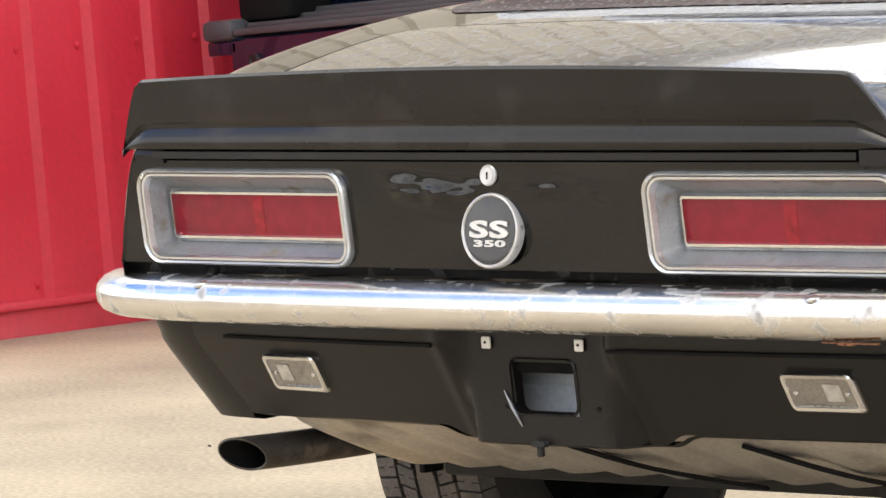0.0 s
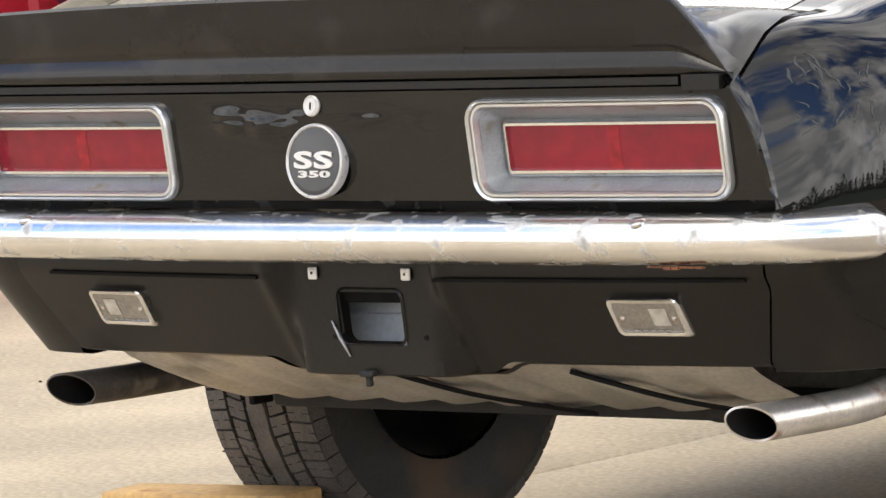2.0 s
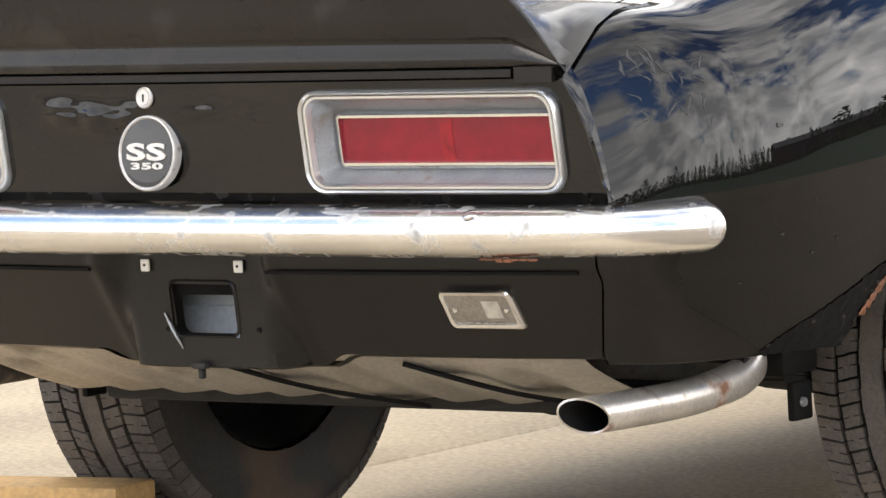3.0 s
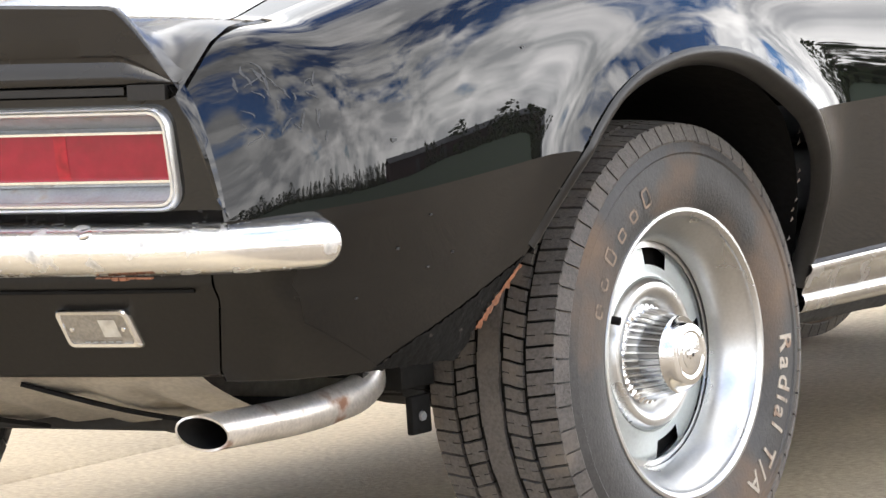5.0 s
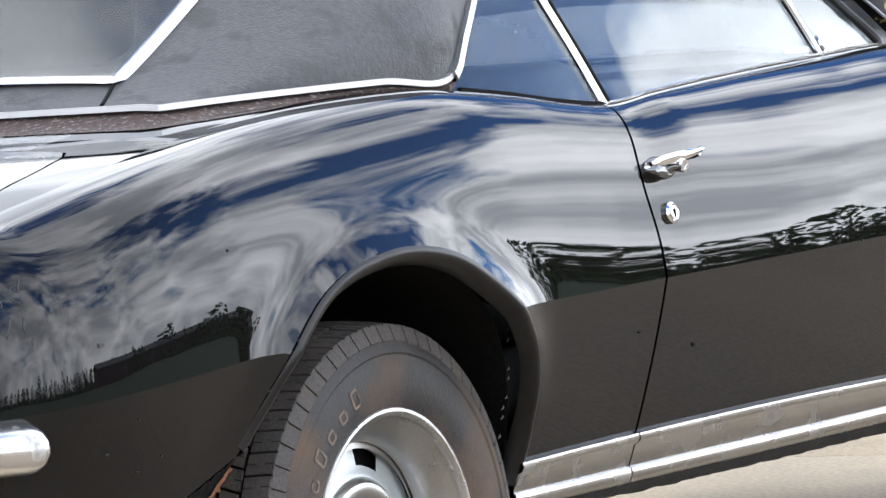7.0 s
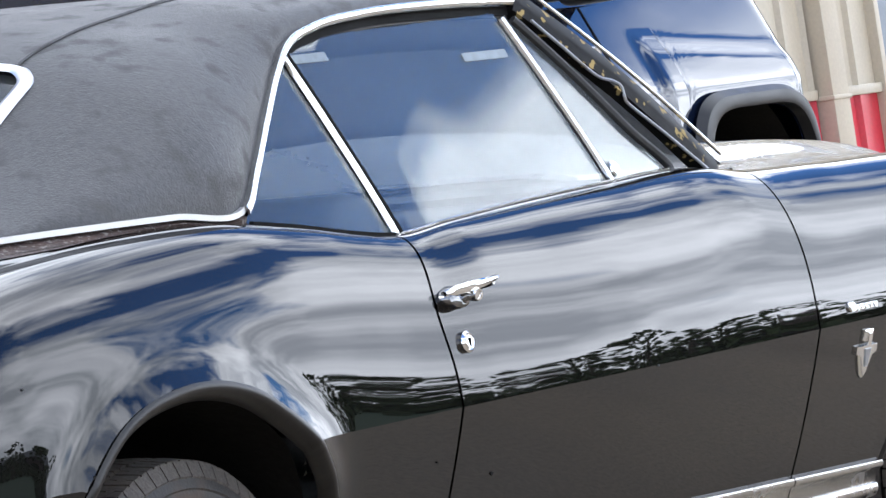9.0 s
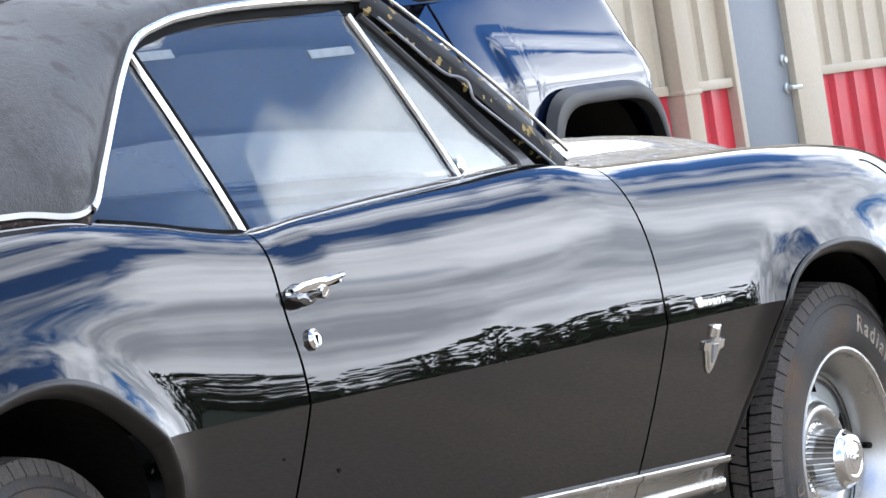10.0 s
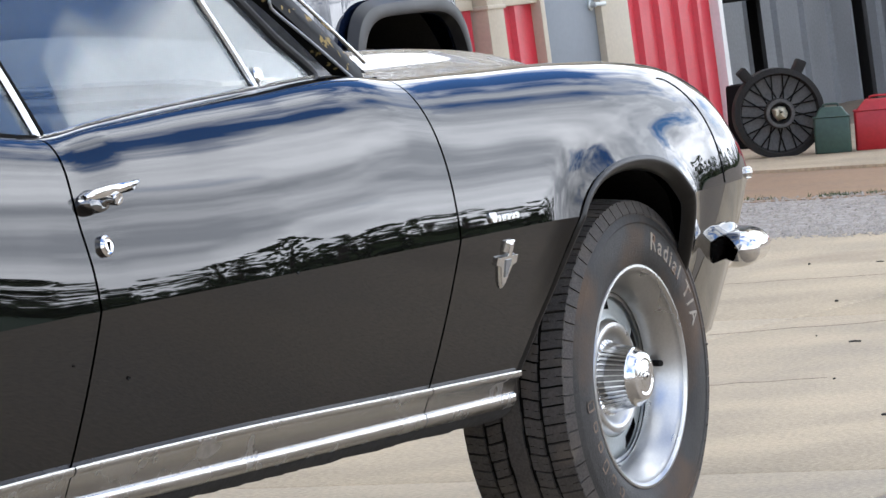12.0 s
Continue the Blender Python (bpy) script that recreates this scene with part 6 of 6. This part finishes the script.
can("fuel_can", -4.53, 16.72, .165, .15, .205, mat("dark green can paint", (0.030, 0.062, 0.046), 0.5, vary=0.2, scale=8), "dark green steel can on the apron", 22)
can("fuel_can", -4.34, 16.86, .25, .17, .225, mat("red can paint", (0.36, 0.014, 0.02), 0.4, vary=0.15, scale=8), "red steel can on the apron", 20)
bm = bmesh.new()
block(bm, -.07, .07, -.10, .10, 0, .30, .012)
crate = part("black_box", bm, BLACK)
crate.matrix_world = stand(-5.32, 17.60, .013, 8)
tagged(crate, "upright black plastic box by the bay", "box")
shelf = thing("work_bench", "black steel bench inside the open bay", "bench", Matrix.Translation((BASE_X, 0, BASE_Z)))
trim("bench_top", -1.35, -.35, 18.35, 21.6, .70, .78, BLACK, shelf)
for yl in (20.9, 21.5):
    for xl in (-1.28, -.42):
        trim("bench_leg", xl - .03, xl + .03, yl - .03, yl + .03, -.12, .70, BLACK, shelf)
box = thing("red_case", "rounded dark red case lying on the bench", "case", Matrix.Translation((BASE_X - .8, 19.65, BASE_Z + .781)))
bm = bmesh.new()
block(bm, -.22, .22, -.55, .55, 0, .20, .06, 4)
part("case_shell", bm, mat("glossy dark red plastic", (0.20, 0.008, 0.014), 0.25, vary=0.15, scale=6, coat=0.8), box)
bm = bmesh.new()
block(bm, .215, .228, -.40, -.10, .045, .10, .01)
part("case_label", bm, BEIGE, box)

# ---- the parked pickup ----
TRUCK_X, TRUCK_Z = -3.195, .1786
truck = thing("pickup_truck", "black pickup truck with flared arches parked by the shed", "truck", Matrix.Translation((TRUCK_X, 0, TRUCK_Z)))
# blue in the base stands in for sky reflected by black paint
NIGHT = mat("black truck paint with sky blue in its base", (0.005, 0.009, 0.024), 0.05, vary=0.2, scale=2, coat=1.0)
for socket, value in (("Specular IOR Level", 0.2), ("Coat IOR", 1.52), ("Coat Roughness", 0.015)):
    NIGHT.node_tree.nodes["Principled BSDF"].inputs[socket].default_value = value
TRIM_BLACK = mat("satin black plastic", (0.007, 0.007, 0.0075), 0.42, vary=0.2, scale=8)
PAD_GREY = mat("weathered grey plastic", (0.050, 0.051, 0.055), 0.55, vary=0.25, scale=20, fine=150)
T_TOP = curve([(4.3, 1.30), (8.8, 1.33), (9.3, 1.325), (9.7, 1.32), (10.0, 1.31), (10.38, 1.25), (10.55, 1.17), (10.63, 1.02)])
T_ARCH = ((5.35, .46), (9.95, .40))


def t_foot(y):
    for c, w in T_ARCH:
        u = abs(y - c) / w
        if u < 1:
            return max(.48, .33 + .565 * (1 - u ** 5) ** .2)
    return .48


def t_side(y, z, swell=True):
    k = max(0, z - .97)
    x = -.46 * (k * k / (k + .02)) - .05 * max(0, (.75 - z) / .3) ** 2
    x -= .34 * max(0, (y - 10.33) / .30) ** 2.4
    if swell:
        for c, w in T_ARCH:
            e = max(abs(y - c) - w - .135, z - 1.15 + .07 * (y - c + .6))
            x += .012 * min(1, max(0, .5 - e / .06)) ** 1.5
    return x


def truck_flank(sx):
    bm = bmesh.new()
    rows = []
    ys = sorted(set([4.3 + 6.33 * i / 240 for i in range(241)] + [c + s * w * k for c, w in T_ARCH for s in (1, -1) for k in (.999, .99, .97, .94, 1.001)]))
    for y in ys:
        f, t = t_foot(y), T_TOP(y)
        rows.append([(t_side(y, f + (t - f) * j / 34), y, f + (t - f) * j / 34) for j in range(35)])
    sheet(bm, rows)
    if sx < 0:
        for v in bm.verts:
            v.co.x = -2.10 - v.co.x
    return bm


for sx in (1, -1):
    part("truck_side", truck_flank(sx), NIGHT, truck, "glossy dark side reflecting blue sky")
    for c, w in T_ARCH:
        bm = bmesh.new()
        rows = []
        for i in range(61):
            a = math.pi * i / 60
            u, v = math.cos(a), math.sin(a)
            e = .4
            px, pz = abs(u) ** e * (1 if u > 0 else -1), abs(v) ** e
            row = []
            for grow, out in ((1.0, .02), (1.0, .062), (1.025, .066), (1.10, .060), (1.15, .030)):
                y, z = c + px * w * grow, .33 + .565 * pz * (1 + (grow - 1) * .75)
                y = min(y, 10.50)
                z = max(z, .40)
                row.append((t_side(min(y, 10.56), min(max(z, .5), 1.2), False) + out, y, z))
            rows.append(row)
        sheet(bm, rows)
        if sx < 0:
            for v in bm.verts:
                v.co.x = -2.10 - v.co.x
        part("arch_flare", bm, TRIM_BLACK, truck, "black fender flare")
        bm = bmesh.new()
        rows = [[(x, c + .47 * math.cos(math.pi * i / 30), .36 + .60 * math.sin(math.pi * i / 30)) for x in (-.02, -.5)] for i in range(31)]
        vs = sheet(bm, rows)
        bm.faces.new([r[1] for r in vs])
        if sx < 0:
            for v in bm.verts:
                v.co.x = -2.10 - v.co.x
        part("truck_well", bm, RECESS_BLACK, truck)
        bm = bmesh.new()
        lathe(bm, [(-.13, .22), (-.14, .30), (-.12, .385), (-.09, .40), (.09, .40), (.12, .385), (.14, .30), (.13, .22), (.06, .20), (.05, .05), (.05, 0)], 40, "x", (-.22 if sx > 0 else -1.88, c, .40))
        part("truck_wheel", bm, [RUBBER], truck)
bm = bmesh.new()
rows = []
for i in range(40):
    y = 9.02 + 1.55 * i / 39
    t = T_TOP(y)
    e = t_side(y, t)
    rows.append([(e + (-2.10 - 2 * e) * u, y + .06 * math.sin(math.pi * u) * (i / 39) ** 3, t + .07 * math.sin(math.pi * u) ** .6 * (1 - .9 * (i / 39) ** 4)) for u in [j / 24 for j in range(25)]])
sheet(bm, rows)
part("truck_hood", bm, NIGHT, truck)
bm = bmesh.new()
block(bm, -1.85, -.25, 10.36, 10.58, .55, 1.05, .05, 3)
block(bm, -1.95, -.15, 10.40, 10.66, .45, .70, .05, 3)
part("truck_front", bm, TRIM_BLACK, truck)
bm = bmesh.new()
rows = []
for z, inset, y0, y1 in ((1.28, .06, 6.45, 9.15), (1.40, .12, 6.47, 8.95), (1.75, .24, 6.55, 8.40), (1.90, .32, 6.65, 8.15), (1.94, .45, 6.8, 8.0)):
    rows.append([(-inset, y0, z), (-inset, y1, z), (-2.10 + inset, y1, z), (-2.10 + inset, y0, z)])
vs = sheet(bm, rows, closed_v=True)
bm.faces.new(vs[-1])
part("truck_cab", bm, NIGHT, truck)
bm = bmesh.new()
for y0, y1 in ((6.62, 7.45), (7.52, 8.45)):
    sheet(bm, [[(-.10, y0, 1.36), (-.105, y1 + .30, 1.36)], [(-.225, y0 + .05, 1.74), (-.225, y1, 1.74)]])
part("truck_window", bm, PANE, truck)
bm = bmesh.new()
sweep(bm, [(t_side(y, 1.135) + .004, y, 1.135) for y in [6.5 + 2.62 * i / 20 for i in range(21)]], [(-.004, -.014), (.012, -.012), (.014, .008), (-.004, .014)])
part("side_moulding", bm, BRIGHT, truck)
bm = bmesh.new()
sweep(bm, [(t_side(y, z) + .001, y, z) for y, z in [(9.14 + .02 * math.sin(2 * u), .55 + .76 * u) for u in [i / 20 for i in range(21)]]], ring(5, .004))
part("door_gap", bm, BLACK, truck)
bm = bmesh.new()
block(bm, .02, .30, 8.72, 8.90, 1.275, 1.55, .04, 3)
block(bm, -.12, .06, 8.78, 8.84, 1.30, 1.36, .01)
part("door_mirror", bm, TRIM_BLACK, truck, "large black door mirror")
bm = bmesh.new()
block(bm, -2.08, -.02, 4.26, 4.34, .935, 1.34, .02)
part("tailgate", bm, NIGHT, truck, "dark tailgate with a maroon sheen")
bm = bmesh.new()
block(bm, -2.10, -.0, 4.30, 6.4, .62, .70, .01)
part("bed_floor", bm, BLACK, truck)
step = trim("rear_step_bumper", -2.12, .10, 4.06, 4.30, .745, .865, NIGHT, truck, .012, "black steel step bumper with ribbed pads")
trim("end_cap", -2.205, -2.09, 4.04, 4.32, .855, .912, PAD_GREY, step, .018)
trim("end_cap", -2.205, -2.09, 4.06, 4.30, .815, .857, NIGHT, step, .010)
for k in range(4):
    trim("step_pad", -2.085, .06, 4.04 + .055 * k, 4.085 + .055 * k, .866 + .012 * k, .884 + .014 * k, PAD_GREY, step, .005)
trim("tow_box", -2.12, -1.93, 4.10, 4.28, .90, 1.25, BLACK, truck, .02)
bm = bmesh.new()
disc_on(bm, (-2.03, 4.06, .795), (0, -1, 0), [(0, .022), (.006, .022), (.008, .014), (.004, .010), (.004, 0)], 20)
part("bumper_bolt", bm, TRIM_BLACK, step)

# ---- a long low barn past the lawn, seen only as a reflection ----
BARN = mat("dark brown-red barn boards", (0.075, 0.038, 0.040), 0.8, vary=0.3, scale=0.6, fine=6)
BARN_ROOF = mat("dull grey barn roof", (0.10, 0.10, 0.105), 0.6, vary=0.2, scale=0.5, fine=5)
barn = thing("barn", "long low dark red-brown barn with a dull grey roof", "barn", TILT)
bm = bmesh.new()
block(bm, 82, 90, 30, 100, -.1, 2.6, .02)
part("wall", bm, BARN, barn)
bm = bmesh.new()
sheet(bm, [[(x, y, z) for x, z in ((81.6, 2.55), (86, 3.9), (90.4, 2.55), (86, 3.8))] for y in (29.6, 100.4)], closed_v=True)
part("roof", bm, BARN_ROOF, barn)
for y in (42, 63, 84):
    bm = bmesh.new()
    block(bm, 81.93, 82.02, y - 1.6, y + 1.6, 0, 2.0, .02)
    part("barn_door", bm, BARN_ROOF, barn)

# ---- trees past the lawn, seen only as reflections ----
BARK = mat("grey bark", (0.11, 0.09, 0.07), 0.9, vary=0.3, scale=3, fine=30)
LEAF = mat("dull green leaves", (0.045, 0.065, 0.022), 0.8, vary=0.5, scale=0.4, fine=5)
verts, faces, vt, ft = [], [], [], []
rnd = random.Random(21)
for k in range(300):
    a = radians(-12 + 215 * k / 300 + rnd.uniform(-.6, .6))
    away = rnd.uniform(92, 120)
    tx, ty = away * math.sin(a), away * math.cos(a)
    tall = rnd.uniform(2.2, 4.2) * (1.7 if k % 11 == 0 else 1)
    base = len(vt)
    for j in range(7):
        a = 2 * math.pi * j / 7
        vt += [(tx + .22 * math.cos(a), ty + .22 * math.sin(a), -.5), (tx + .08 * math.cos(a), ty + .08 * math.sin(a), tall * .7)]
    ft += [(base + 2 * j, base + 2 * ((j + 1) % 7), base + 2 * ((j + 1) % 7) + 1, base + 2 * j + 1) for j in range(7)]
    for c in range(260):
        h = rnd.random() ** 1.1 if c % 3 else .3 * rnd.random()
        spread = tall * .46 * math.sin(math.pi * (.18 + .76 * h)) * rnd.random() ** .5
        if c % 3 == 0:
            spread = tall * .9 * rnd.random() ** .5
        a = rnd.uniform(0, 6.28)
        p = Vector((tx + spread * math.cos(a), ty + spread * math.sin(a), tall * (-.04 + 1.04 * h)))
        s = tall * rnd.uniform(.04, .09)
        u, v = Vector([rnd.gauss(0, 1) for _ in range(3)]).normalized(), Vector([rnd.gauss(0, 1) for _ in range(3)]).normalized()
        b = len(verts)
        verts += [p + u * s, p + v * s, p - u * s, p - v * s * .7]
        faces.append((b, b + 1, b + 2, b + 3))
me = bpy.data.meshes.new("far_trees")
me.from_pydata([tuple(q) for q in verts], [], faces)
me.materials.append(LEAF)
far_trees = new("far_trees", me)
far_trees.matrix_world = TILT
tagged(far_trees, "ragged row of dull green trees past the lawn", "trees", kind="stuff")
me = bpy.data.meshes.new("far_trunks")
me.from_pydata(vt, [], ft)
me.materials.append(BARK)
trunks = new("far_trunks", me)
trunks.matrix_world = TILT
tagged(trunks, "grey trunks of the far tree row", "trunks", kind="stuff")
